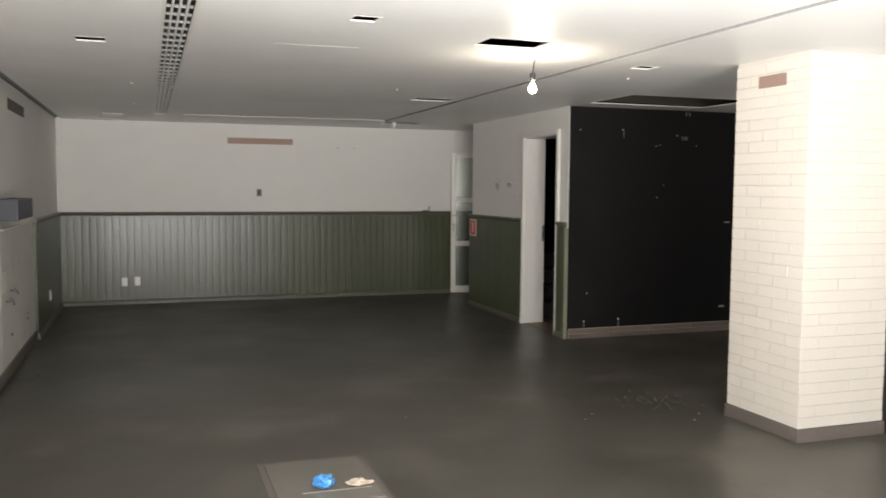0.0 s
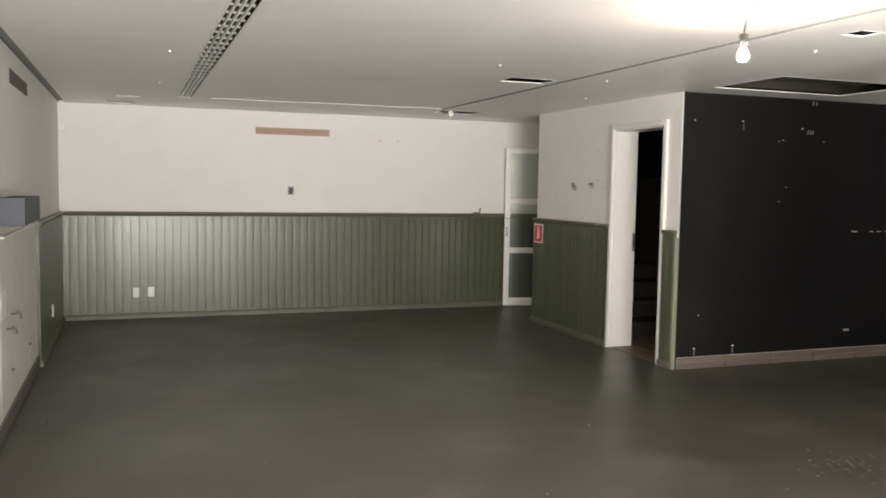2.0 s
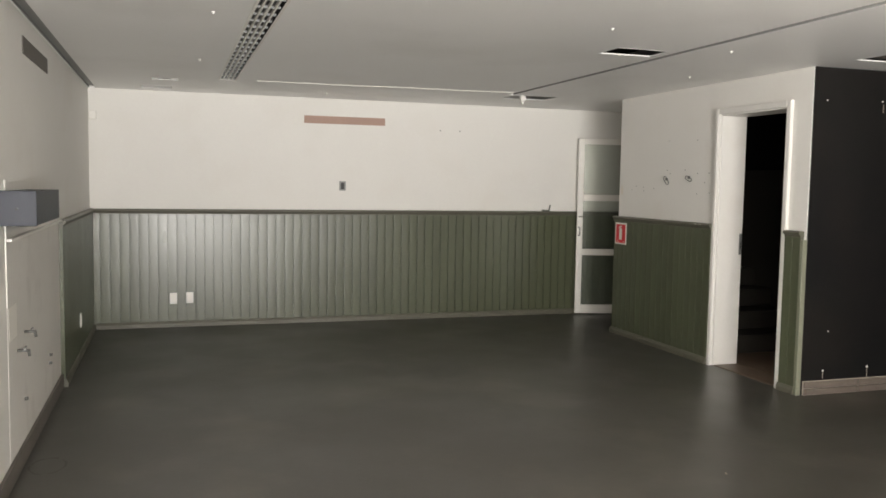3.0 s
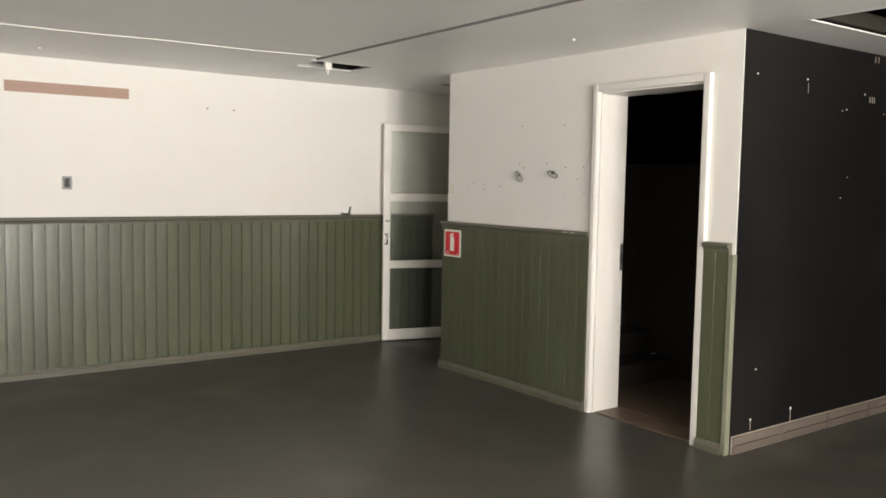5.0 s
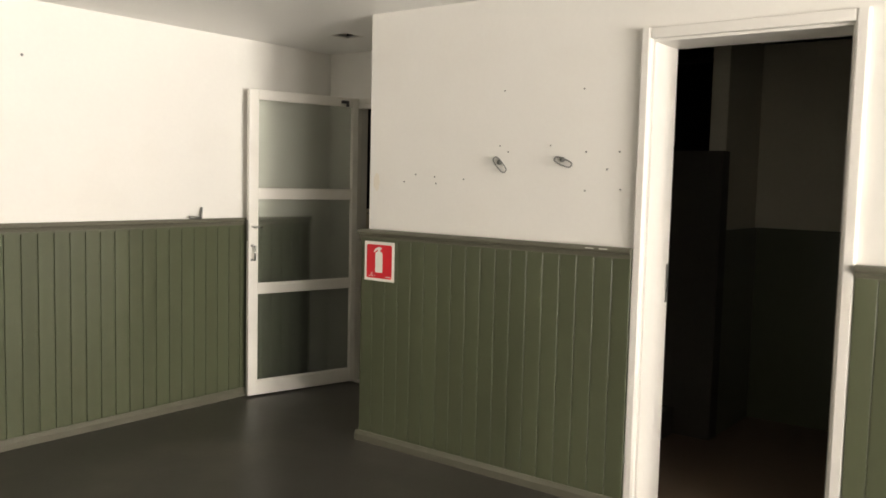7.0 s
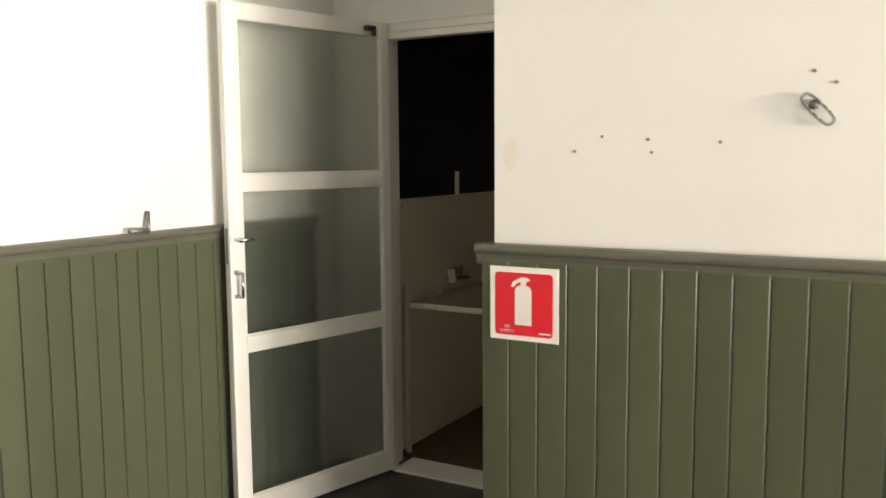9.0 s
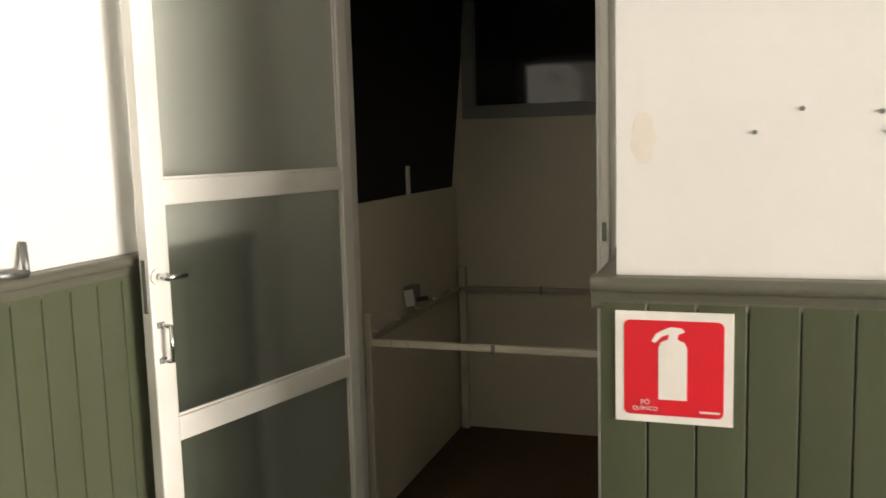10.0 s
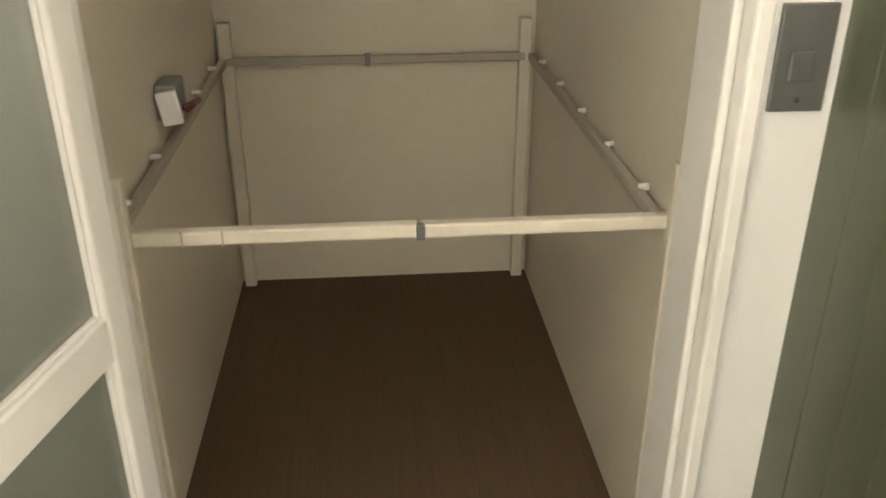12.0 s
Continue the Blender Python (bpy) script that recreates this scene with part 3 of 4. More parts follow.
window_1 = thing("window_1", (CX1, 0.6, 1.62), "dark high window with a grey frame in the lift", "window", kind="structure")
for b in ((0.2, 1.60, 1.0, 1.665), (0.2, 2.3, 1.0, 2.36), (0.935, 1.665, 1.0, 2.3), (0.2, 1.665, 0.265, 2.3)):
    part("window_frame", block(CX1 - 0.02, b[0], b[1], CX1 + 0.06, b[2], b[3], 0.004), GREY_METAL, window_1)
glass_bm = block(CX1 + 0.028, 0.262, 1.662, CX1 + 0.034, 0.938, 2.303)
bmesh.ops.rotate(glass_bm, verts=glass_bm.verts, cent=(CX1 + 0.03, 0.6, 2.0), matrix=Matrix.Rotation(radians(1.3), 3, "Z"))
part("pane", glass_bm, DARK_GLASS, window_1, "dark reflecting glass")

RAIL_Z = 0.75
posts = [(CX1 - 0.025, CY1 - 0.03, 0.86), (CX1 - 0.025, CY0 + 0.035, 0.86), (CX0 + 0.05, CY1 - 0.042, 0.86), (CX0 + 0.05, CY0 - 0.003, 0.86)]
handrail = thing("handrail", (1.8, 0.6, 0), "pale worn wooden handrail round the lift car on posts", "handrail")
for x, y, h in posts:
    w = 0.018 if x > 1.8 else 0.012
    part("post", block(x - w, y - w, 0.014, x + w, y + w, h, 0.004), LIFT_WALL, handrail, "painted corner post")
x0, x1, y0, y1 = CX0 + 0.068, CX1 - 0.025, CY0 + 0.035, CY1 - 0.03
mid = (y0 + y1) / 2 - 0.045
part("front_rail", block(x0 - 0.012, mid, RAIL_Z - 0.0125, x0 + 0.012, y1, RAIL_Z + 0.0125, 0.004), RAILM, handrail)
part("front_rail", block(x0 - 0.012, CY0 + 0.001, RAIL_Z - 0.013, x0 + 0.012, mid - 0.004, RAIL_Z + 0.012, 0.004), RAILM, handrail)
part("joint", block(x0 - 0.0135, mid - 0.012, RAIL_Z - 0.016, x0 - 0.0, mid + 0.003, RAIL_Z + 0.012, 0.002), STEEL, handrail, "dull metal joint")
for yy in (y1 - 0.10, y1 - 0.165):
    part("rail_seam", block(x0 - 0.0128, yy - 0.002, RAIL_Z - 0.0138, x0 - 0.01, yy + 0.001, RAIL_Z + 0.0138), RAIL_SHADE_SEAM, handrail, "dark seam")
part("back_rail", block(x1 - 0.02, y0, RAIL_Z - 0.012, x1, y1, RAIL_Z + 0.012, 0.004), RAIL_SHADE_SEAM, handrail)
part("joint", block(x1 - 0.022, 0.60, RAIL_Z - 0.018, x1 - 0.01, 0.615, RAIL_Z + 0.018, 0.002), STEEL, handrail, "dull metal joint")
for yy in (CY0 + 0.018, CY1 - 0.022):
    part("side_rail", block(x0, yy - 0.009, RAIL_Z - 0.012, x1 - 0.02, yy + 0.009, RAIL_Z + 0.012, 0.004), RAIL_SHADE_SEAM, handrail)
    wall_y = CY0 if yy < 0.6 else CY1
    for k in range(5):
        xx = x0 + 0.12 + k * 0.24
        part("bracket", rod((xx, yy, RAIL_Z + 0.013), (xx, wall_y, RAIL_Z + 0.014), 0.0065), PLASTIC, handrail, "white bracket", True)
control_box = thing("control_box", (1.67, CY1, 0.8), "white plastic control box with cut cables in the lift", "control box")
shell = block(1.63, CY1 - 0.052, 0.802, 1.645, CY1 - 0.010, 0.872, 0.003)
bmesh.ops.rotate(shell, verts=shell.verts, cent=(1.64, CY1 - 0.038, 0.841), matrix=Matrix.Rotation(radians(-10), 3, "X"))
part("housing", shell, PLASTIC, control_box)
part("backplate", block(1.65, CY1 - 0.045, 0.805, 1.74, CY1 - 0.002, 0.88, 0.004), GREY_METAL, control_box, "open grey back plate")
part("wire", merge(rod((1.66, CY1 - 0.058, 0.83), (1.74, CY1 - 0.072, 0.825), 0.006), rod((1.68, CY1 - 0.058, 0.82), (1.78, CY1 - 0.062, 0.81), 0.006)), WIRE, control_box, "dull red wire ends", True)
part("batten", block(1.755, CY1 + 0.004, 1.25, 1.79, CY1 + 0.014, 1.39, 0.002), PLASTIC, thing("batten", (1.72, CY1, 1.25), "short white batten sticking up behind the side wall", "batten"))
part("knob", rod((CX0 + 0.05, CY1, 1.235), (CX0 + 0.05, CY1 - 0.018, 1.235), 0.009), CHROME, thing("knob", (CX0 + 0.05, CY1, 1.23), "small metal knob on the lift side wall", "knob"), "", True)

# ---- pillar with painted brick cladding ----
PX0, PX1, PY0, PY1 = -0.31, 0.36, -6.45, -5.77
pillar = thing("pillar", ((PX0 + PX1) / 2, (PY0 + PY1) / 2, 0), "square pillar clad in cream painted thin bricks", "pillar", kind="structure")
part("core", block(PX0 + 0.0045, PY0 + 0.0045, 0, PX1 - 0.0045, PY1 - 0.0045, CEIL), MORTAR, pillar)
part("skirting", merge(block(PX0 - 0.012, PY0 - 0.012, 0, PX1 + 0.012, PY0 + 0.01, 0.085, 0.003), block(PX0 - 0.012, PY1 - 0.01, 0, PX1 + 0.012, PY1 + 0.012, 0.085, 0.003),
                       block(PX0 - 0.012, PY0 + 0.01, 0, PX0 + 0.01, PY1 - 0.01, 0.085, 0.003), block(PX1 - 0.01, PY0 + 0.01, 0, PX1 + 0.012, PY1 - 0.01, 0.085, 0.003)), SKIRT, pillar, "grey-brown skirting")
COURSE, GAPB, BUTT = 0.0715, 0.0058, 0.0012


def brick_mesh(w):
    return mesh_of(block(-w / 2 + BUTT / 2, -0.0125, 0, w / 2 - BUTT / 2, 0, COURSE - GAPB, 0.001, 1), "brick", BRICKM)


W = PX1 - PX0
FULL, HALF = brick_mesh(W / 2.5), brick_mesh(W / 5)
for k in range(34):
    z = 0.087 + k * COURSE
    if z + COURSE > CEIL + 0.02:
        break
    for base, turn, span in (((PX0 + 0.012, PY0, 0), -90, "y"), ((PX0, PY0 + 0.012, 0), 0, "x"), ((PX1 - 0.012, PY0, 0), 90, "y"), ((PX0, PY1 - 0.012, 0), 180, "x")):
        cells = [(HALF, 0.1), (FULL, 0.4), (FULL, 0.8)] if k % 2 else [(FULL, 0.2), (FULL, 0.6), (HALF, 0.9)]
        length = (PY1 - PY0) if span == "y" else W
        for me, u in cells:
            off = rng.uniform(-0.0015, 0.0015)
            at = (base[0] + off, base[1] + u * length, z) if span == "y" else (base[0] + u * length, base[1] + off, z)
            piece("brick", me, pillar, at, radians(turn))


def bare_strip(at, x, y, z, label, material=None):
    """A thin strip of bare brown backing left on a wall."""
    t = thing("mounting_strip", at, label, "wall strip", group="bare strips on the walls")
    part("strip", block(x[0], y[0], z[0], x[1], y[1], z[1], 0.0012), material or BROWN_TAPE, t)


bare_strip((-2.56, FAR, 2.18), (-3.045, -2.165), (FAR - 0.006, FAR), (2.13, 2.21), "long pinkish-brown bare strip on the cream wall")
bare_strip((PX0, -6.1, 2.2), (PX0 - 0.006, PX0 + 0.001), (-6.245, -5.995), (2.212, 2.288), "short brown bare strip on the pillar", DARK_STRIP)
bare_strip((LEFT, -2.0, 2.2), (LEFT, LEFT + 0.006), (-2.68, -1.70), (2.185, 2.28), "dark brown bare strip on the side wall", GREY_STRIP)
bare_strip((LEFT, -3.8, 2.2), (LEFT, LEFT + 0.006), (-4.7, -3.36), (2.19, 2.295), "tan bare strip on the side wall", TAN_STRIP)


# ---- bare bulb ----
def hanging_bulb(x, y, z):
    """A lit bulb with its socket on a bent cord from the ceiling."""
    bulb = thing("hanging_bulb", (x, y, CEIL), "lit bare bulb hanging on a short cord from the ceiling", "light bulb", group="bare bulbs")
    bm = bmesh.new()
    bmesh.ops.create_uvsphere(bm, u_segments=20, v_segments=14, radius=0.026, matrix=Matrix.Translation((x, y, z)))
    for v in bm.verts:
        if v.co.z > z + 0.01:
            k = (v.co.z - z - 0.01) / 0.02
            v.co.x = x + (v.co.x - x) * (1 - 0.2 * k)
            v.co.z += 0.025 * k
    glass_bulb = part("bulb_glass", bm, BULBM, bulb, "glowing bulb", True)
    glass_bulb.visible_shadow = False
    part("socket", rod((x, y, z + 0.052), (x, y, z + 0.10), 0.019), DARK, bulb, "black bulb socket", True)
    part("cord", merge(rod((x, y, z + 0.10), (x + 0.01, y, z + 0.17), 0.004), rod((x + 0.01, y, z + 0.17), (x - 0.03, y - 0.17, CEIL + 0.02), 0.004)), DARK, bulb, "black cord", True)


hanging_bulb(*BULB)
hanging_bulb(*BULB_EAST)


# ---- ceiling grille and openings ----
grille = thing("ceiling_grille", (-3.91, -4.7, CEIL), "long white slotted air grille in the ceiling", "air grille")
gx0, gx1, gy0, gy1 = GRILLE
part("frame", merge(block(gx0 - 0.010, gy0, CEIL - 0.003, gx0 + 0.006, gy1 + 0.012, CEIL - 0.0005), block(gx1 - 0.006, gy0, CEIL - 0.003, gx1 + 0.010, gy1 + 0.012, CEIL - 0.0005),
                    block(gx0 + 0.006, gy1 - 0.012, CEIL - 0.003, gx1 - 0.006, gy1 + 0.012, CEIL - 0.0005)), ALU, grille)
part("duct", block(gx0 - 0.02, gy0, CEIL + 0.05, gx1 + 0.02, gy1 + 0.02, CEIL + 0.055), DARK, grille, "dark duct behind the slots")
for k in range(1, 4):
    x = gx0 + (gx1 - gx0) * k / 4
    part("long_bar", block(x - 0.005, gy0, CEIL - 0.002, x + 0.005, gy1 - 0.012, CEIL + 0.016), ALU, grille)
cross = mesh_of(block(-0.063, -0.004, 0, 0.063, 0.004, 0.014), "cross_bar", GREY_METAL)
for k in range(47):
    piece("cross_bar", cross, grille, ((gx0 + gx1) / 2, gy1 - 0.09 - k * 0.2, CEIL + 0.004))


def opening_trim(r, w=0.012, bent=False):
    """The raw white edge round a cut ceiling opening, with plasterboard scraps."""
    x0, x1, y0, y1 = r
    t = thing("ceiling_opening", ((x0 + x1) / 2, (y0 + y1) / 2, CEIL), "rough rectangular opening cut in the white ceiling", "ceiling opening", group="openings cut in the ceiling")
    for b in ((x0 - w, y0 - w, x1 + w, y0), (x0 - w, y1, x1 + w, y1 + w), (x0 - w, y0, x0, y1), (x1, y0, x1 + w, y1)):
        part("edge_trim", block(b[0], b[1], CEIL - 0.0014, b[2], b[3], CEIL - 0.0004), WHITE_CEIL, t)
    part("furring_bar", block(x0 - 0.1, (y0 + y1) / 2 + 0.04, CEIL + 0.08, x1 + 0.1, (y0 + y1) / 2 + 0.07, CEIL + 0.10, 0.002), STEEL, t, "steel furring bar")
    return t


for r in (HOLE_A, HOLE_B, HOLE_C):
    opening_trim(r)
big = opening_trim(BIG_HOLE, 0.016)
part("duct_pipe", rod((0.2, -3.45, CEIL + 0.2), (2.4, -3.3, CEIL + 0.2), 0.09, sides=20), STEEL, big, "grey insulated pipe above the ceiling", True)
# Board and joist take dark colours for the unlit space they lie in.
part("loose_board", block(0.4, -3.66, CEIL + 0.06, 1.3, -3.35, CEIL + 0.07), VOID_DARK, big, "loose board above the ceiling, coloured dark for the unlit void")
part("joist", block(0.0, -3.15, CEIL + 0.02, 2.6, -3.11, CEIL + 0.10), UNLIT_DARK, big, "bare timber joist, coloured dark for the unlit void")


def downlight(r):
    """A square recessed lamp housing with an empty reflector."""
    x0, x1, y0, y1 = r
    t = thing("downlight", ((x0 + x1) / 2, (y0 + y1) / 2, CEIL), "unlit recessed square downlight in the ceiling", "downlight", group="recessed downlights")
    w = 0.007
    part("rim", merge(block(x0 - w, y0 - w, CEIL - 0.002, x1 + w, y0, CEIL - 0.0005), block(x0 - w, y1, CEIL - 0.002, x1 + w, y1 + w, CEIL - 0.0005),
                      block(x0 - w, y0, CEIL - 0.002, x0, y1, CEIL - 0.0005), block(x1, y0, CEIL - 0.002, x1 + w, y1, CEIL - 0.0005)), ALU, t)
    part("housing", merge(block(x0, y0, CEIL + 0.09, x1, y1, CEIL + 0.095), block(x0 - 0.004, y0, CEIL + 0.0145, x0 - 0.001, y1, CEIL + 0.09), block(x1 + 0.001, y0, CEIL + 0.0145, x1 + 0.004, y1, CEIL + 0.09)), DARK, t, "dark housing")
    cx, cy, k = (x0 + x1) / 2, (y0 + y1) / 2, min(x1 - x0, y1 - y0) * 0.36
    # Dark steel puts the recess's shade into the reflector.
    part("reflector", rod((cx, cy, CEIL + 0.05), (cx, cy, CEIL + 0.088), k, k * 0.5, 18), STEEL, t, "reflector, dark steel for the shade in the recess", True)


for r in DOWN:
    downlight(r)

plug = thing("loose_connector", (-1.05, 0.14, CEIL), "white cable connector hanging at a ceiling opening", "connector")
part("connector_body", merge(block(-1.075, 0.06, CEIL - 0.05, -1.02, 0.10, CEIL + 0.01, 0.006), rod((-1.05, 0.08, CEIL - 0.05), (-1.045, 0.08, CEIL - 0.085), 0.018, 0.004)), PLASTIC, plug)


def sprinkler(x, y):
    t = thing("ceiling_sensor", (x, y, CEIL), "tiny white round ceiling fitting", "ceiling fitting", group="tiny ceiling fittings")
    part("base", rod((x, y, CEIL), (x, y, CEIL - 0.006), 0.011, 0.009), PLASTIC, t, "", True)
    part("tip", rod((x, y, CEIL - 0.006), (x, y, CEIL - 0.012), 0.006, 0.005), PLASTIC, t, "", True)


for x, y in ((-4.182, -3.138), (-0.955, -3.112), (-2.044, -3.526), (-4.19, -1.27), (-2.9, 0.75), (-0.62, -4.9), (-0.45, -1.9)):
    sprinkler(x, y)


def cable(name, pts, r, material, label, category):
    cu = bpy.data.curves.new(name, "CURVE")
    cu.dimensions, cu.bevel_depth, cu.bevel_resolution = "3D", r, 2
    sp = cu.splines.new("POLY")
    sp.points.add(len(pts) - 1)
    for p, q in zip(sp.points, pts):
        p.co = (*q, 1)
    ob = new(name, cu)
    cu.materials.append(material)
    return tagged(ob, label, category)


cable("ceiling_cable", [(-4.3 + 0.16 * k, -0.03 - 0.009 * k + 0.015 * math.sin(k * 0.9), CEIL - 0.003) for k in range(4, 20)], 0.0035, PLASTIC, "thin white cable taped along the ceiling", "cable")

# ---- fire extinguisher sign ----
sign = thing("fire_sign", (-0.03, -0.164, 1.035), "red and white fire extinguisher sign on green boarding", "sign")
SX, SY0, SY1, SZ0, SZ1 = -0.0305, -0.268, -0.049, 0.926, 1.145
part("panel", block(SX - 0.003, SY0, SZ0, SX, SY1, SZ1, 0.0008), SIGN_WHITE, sign)


def flat(outline, thick, at):
    """A flat shape from an outline of (along, up), facing -x, at the depth given."""
    bm = bmesh.new()
    f = [bm.verts.new((at, y, z)) for y, z in outline]
    b = [bm.verts.new((at + thick, y, z)) for y, z in outline]
    bm.faces.new(f)
    bm.faces.new(b)
    n = len(outline)
    for i in range(n):
        bm.faces.new((f[i], f[(i + 1) % n], b[(i + 1) % n], b[i]))
    return bm


def rounded(y0, y1, z0, z1, r):
    out = []
    for cy, cz, a in ((y1 - r, z1 - r, 0), (y0 + r, z1 - r, 90), (y0 + r, z0 + r, 180), (y1 - r, z0 + r, 270)):
        out += [(cy + r * math.cos(radians(a + k * 18)), cz + r * math.sin(radians(a + k * 18))) for k in range(6)]
    return out


part("red_field", flat(rounded(SY0 + 0.017, SY1 - 0.017, SZ0 + 0.015, SZ1 - 0.017, 0.012), 0.0008, SX - 0.0038), RED, sign, "red field")
cyl_c = -0.158
body_shape = [(cyl_c - 0.026, SZ0 + 0.047), (cyl_c + 0.027, SZ0 + 0.047), (cyl_c + 0.027, SZ0 + 0.150), (cyl_c + 0.022, SZ0 + 0.160), (cyl_c + 0.009, SZ0 + 0.166),
              (cyl_c + 0.008, SZ0 + 0.176), (cyl_c + 0.022, SZ0 + 0.170), (cyl_c + 0.033, SZ0 + 0.158), (cyl_c + 0.040, SZ0 + 0.161), (cyl_c + 0.032, SZ0 + 0.176), (cyl_c + 0.014, SZ0 + 0.186),
              (cyl_c + 0.004, SZ0 + 0.190), (cyl_c - 0.016, SZ0 + 0.188), (cyl_c - 0.022, SZ0 + 0.181), (cyl_c - 0.010, SZ0 + 0.176), (cyl_c - 0.008, SZ0 + 0.166), (cyl_c - 0.021, SZ0 + 0.160), (cyl_c - 0.026, SZ0 + 0.150)]
part("pictogram", flat(body_shape, 0.0008, SX - 0.0046), SIGN_WHITE, sign, "white extinguisher pictogram")


def lettering(text, size, y, z, parent):
    cu = bpy.data.curves.new("lettering", "FONT")
    cu.body, cu.size, cu.align_x, cu.extrude = text, size, "CENTER", 0.0002
    tmp = bpy.data.objects.new("tmp", cu)
    scene.collection.objects.link(tmp)
    bpy.context.view_layer.update()
    me = bpy.data.meshes.new_from_object(tmp.evaluated_get(bpy.context.evaluated_depsgraph_get()))
    bpy.data.objects.remove(tmp)
    me.materials.append(SIGN_WHITE)
    ob = new("lettering", me)
    ob.parent = parent
    ob.matrix_basis = Matrix.Translation(Vector((SX - 0.0044, y, z)) - ORIGIN[parent.name]) @ Matrix.Rotation(radians(-90), 4, "Z") @ Matrix.Rotation(radians(90), 4, "X")
    return ob


lettering("PÓ", 0.013, -0.106, SZ0 + 0.036, sign)
lettering("QUÍMICO", 0.011, -0.106, SZ0 + 0.024, sign)
part("small_print", block(SX - 0.0046, -0.245, SZ0 + 0.024, SX - 0.0038, -0.208, SZ0 + 0.028), SIGN_WHITE, sign, "fine unreadable print")


# ---- small things on the walls ----
def socket_plate(x, z):
    t = thing("wall_socket", (x, FAR - 0.030, z), "white plastic socket plate on green boarding", "socket", group="white socket plates")
    part("plate", block(x - 0.036, FAR - 0.040, z - 0.058, x + 0.036, FAR - 0.030, z + 0.058, 0.004), PLASTIC, t)
    part("insert", block(x - 0.018, FAR - 0.043, z - 0.03, x + 0.018, FAR - 0.0395, z + 0.03, 0.002), SIGN_WHITE, t)


socket_plate(-4.38, 0.295)
socket_plate(-4.22, 0.30)
t = thing("wall_socket", (LEFT + 0.03, -0.14, 0.315), "white plastic socket plate on the side boarding", "socket", group="white socket plates")
part("plate", block(LEFT + 0.030, -0.18, 0.257, LEFT + 0.040, -0.10, 0.373, 0.004), PLASTIC, t)
part("insert", block(LEFT + 0.0395, -0.16, 0.285, LEFT + 0.043, -0.12, 0.345, 0.002), SIGN_WHITE, t)
t = thing("wall_box", (-2.59, FAR, 1.47), "open dark electrical wall box on the cream wall", "electrical box")
part("frame", merge(block(-2.665, FAR - 0.006, 1.42, -2.65, FAR, 1.52), block(-2.61, FAR - 0.006, 1.42, -2.595, FAR, 1.52), block(-2.65, FAR - 0.006, 1.505, -2.61, FAR, 1.52), block(-2.65, FAR - 0.006, 1.42, -2.61, FAR, 1.435)), GREY_METAL, t)
part("cavity", block(-2.65, FAR - 0.004, 1.435, -2.61, FAR, 1.505), DARK, t, "dark cavity")
t = thing("corner_bracket", (-5.12, FAR, 2.1), "small white bracket high in the room corner", "bracket")
part("bracket_body", block(-5.155, FAR - 0.05, 2.09, -5.09, FAR, 2.17, 0.005), PLASTIC, t)
t = thing("wall_hook", (-0.22, FAR - 0.03, CAP), "grey metal hook lying on the dado rail", "hook")
part("hook_bar", merge(rod((-0.288, FAR - 0.05, CAP + 0.012), (-0.198, FAR - 0.04, CAP + 0.006), 0.009), rod((-0.198, FAR - 0.04, CAP + 0.006), (-0.173, FAR - 0.012, CAP + 0.07), 0.008)), STEEL, t, "", True)


def eye_hook(y, z, lean):
    t = thing("eye_hook", (0, y, z), "bent steel eye hook screwed into the cream wall", "hook", group="steel eye hooks")
    def bow(u):
        """A point of the long oval loop, along and across it."""
        c, w = math.cos(u), math.sin(u)
        return 0.048 * math.copysign(abs(c) ** 0.6, c), 0.0145 * math.copysign(abs(w) ** 0.7, w)

    bm = bmesh.new()
    seg = 24
    for k in range(seg):
        a, b = 2 * math.pi * k / seg, 2 * math.pi * (k + 1) / seg
        p = [(-0.018 - 0.012 * math.sin(u) * 0.5, y + bow(u)[0] * math.cos(lean) - bow(u)[1] * math.sin(lean),
              z + bow(u)[0] * math.sin(lean) + bow(u)[1] * math.cos(lean)) for u in (a, b)]
        r = rod(p[0], p[1], 0.0036, sides=8)
        bm = merge(bm, r)
    part("loop", bm, STEEL, t, "", True)
    part("plate", rod((0, y + 0.01, z + 0.012), (-0.012, y + 0.01, z + 0.012), 0.012), STEEL, t, "", True)


eye_hook(-0.932, 1.576, radians(226))
eye_hook(-1.289, 1.592, radians(200))


def screw_hole(name, p, axis, r, material, label, group):
    t = thing(name, p, label, "screw hole", group=group)
    q = (p[0] - 0.004, p[1], p[2]) if axis == "x" else (p[0], p[1] - 0.004, p[2])
    part("plug", rod(p, q, r, r * 0.7, 8), material, t)


for y, z in ((-0.94, 1.94), (-1.38, 1.93), (-1.21, 1.67), (-0.92, 1.67), (-0.97, 1.64), (-1.40, 1.64), (-1.57, 1.64), (-1.40, 1.46), (-1.58, 1.47), (-1.51, 1.56), (-0.51, 1.51), (-0.70, 1.50), (-0.30, 1.48), (-0.52, 1.475), (-0.38, 1.52)):
    screw_hole("screw_hole", (0, y, z), "x", 0.0045, STEEL, "dark screw hole in the cream wall", "screw holes in the cream wall")
for x, z in ((-1.30, 2.10), (-1.53, 2.10)):
    screw_hole("screw_hole", (x, FAR, z), "y", 0.008, STEEL, "dark screw hole in the cream wall", "screw holes in the cream wall")
BY = BLACK_Y - 0.008
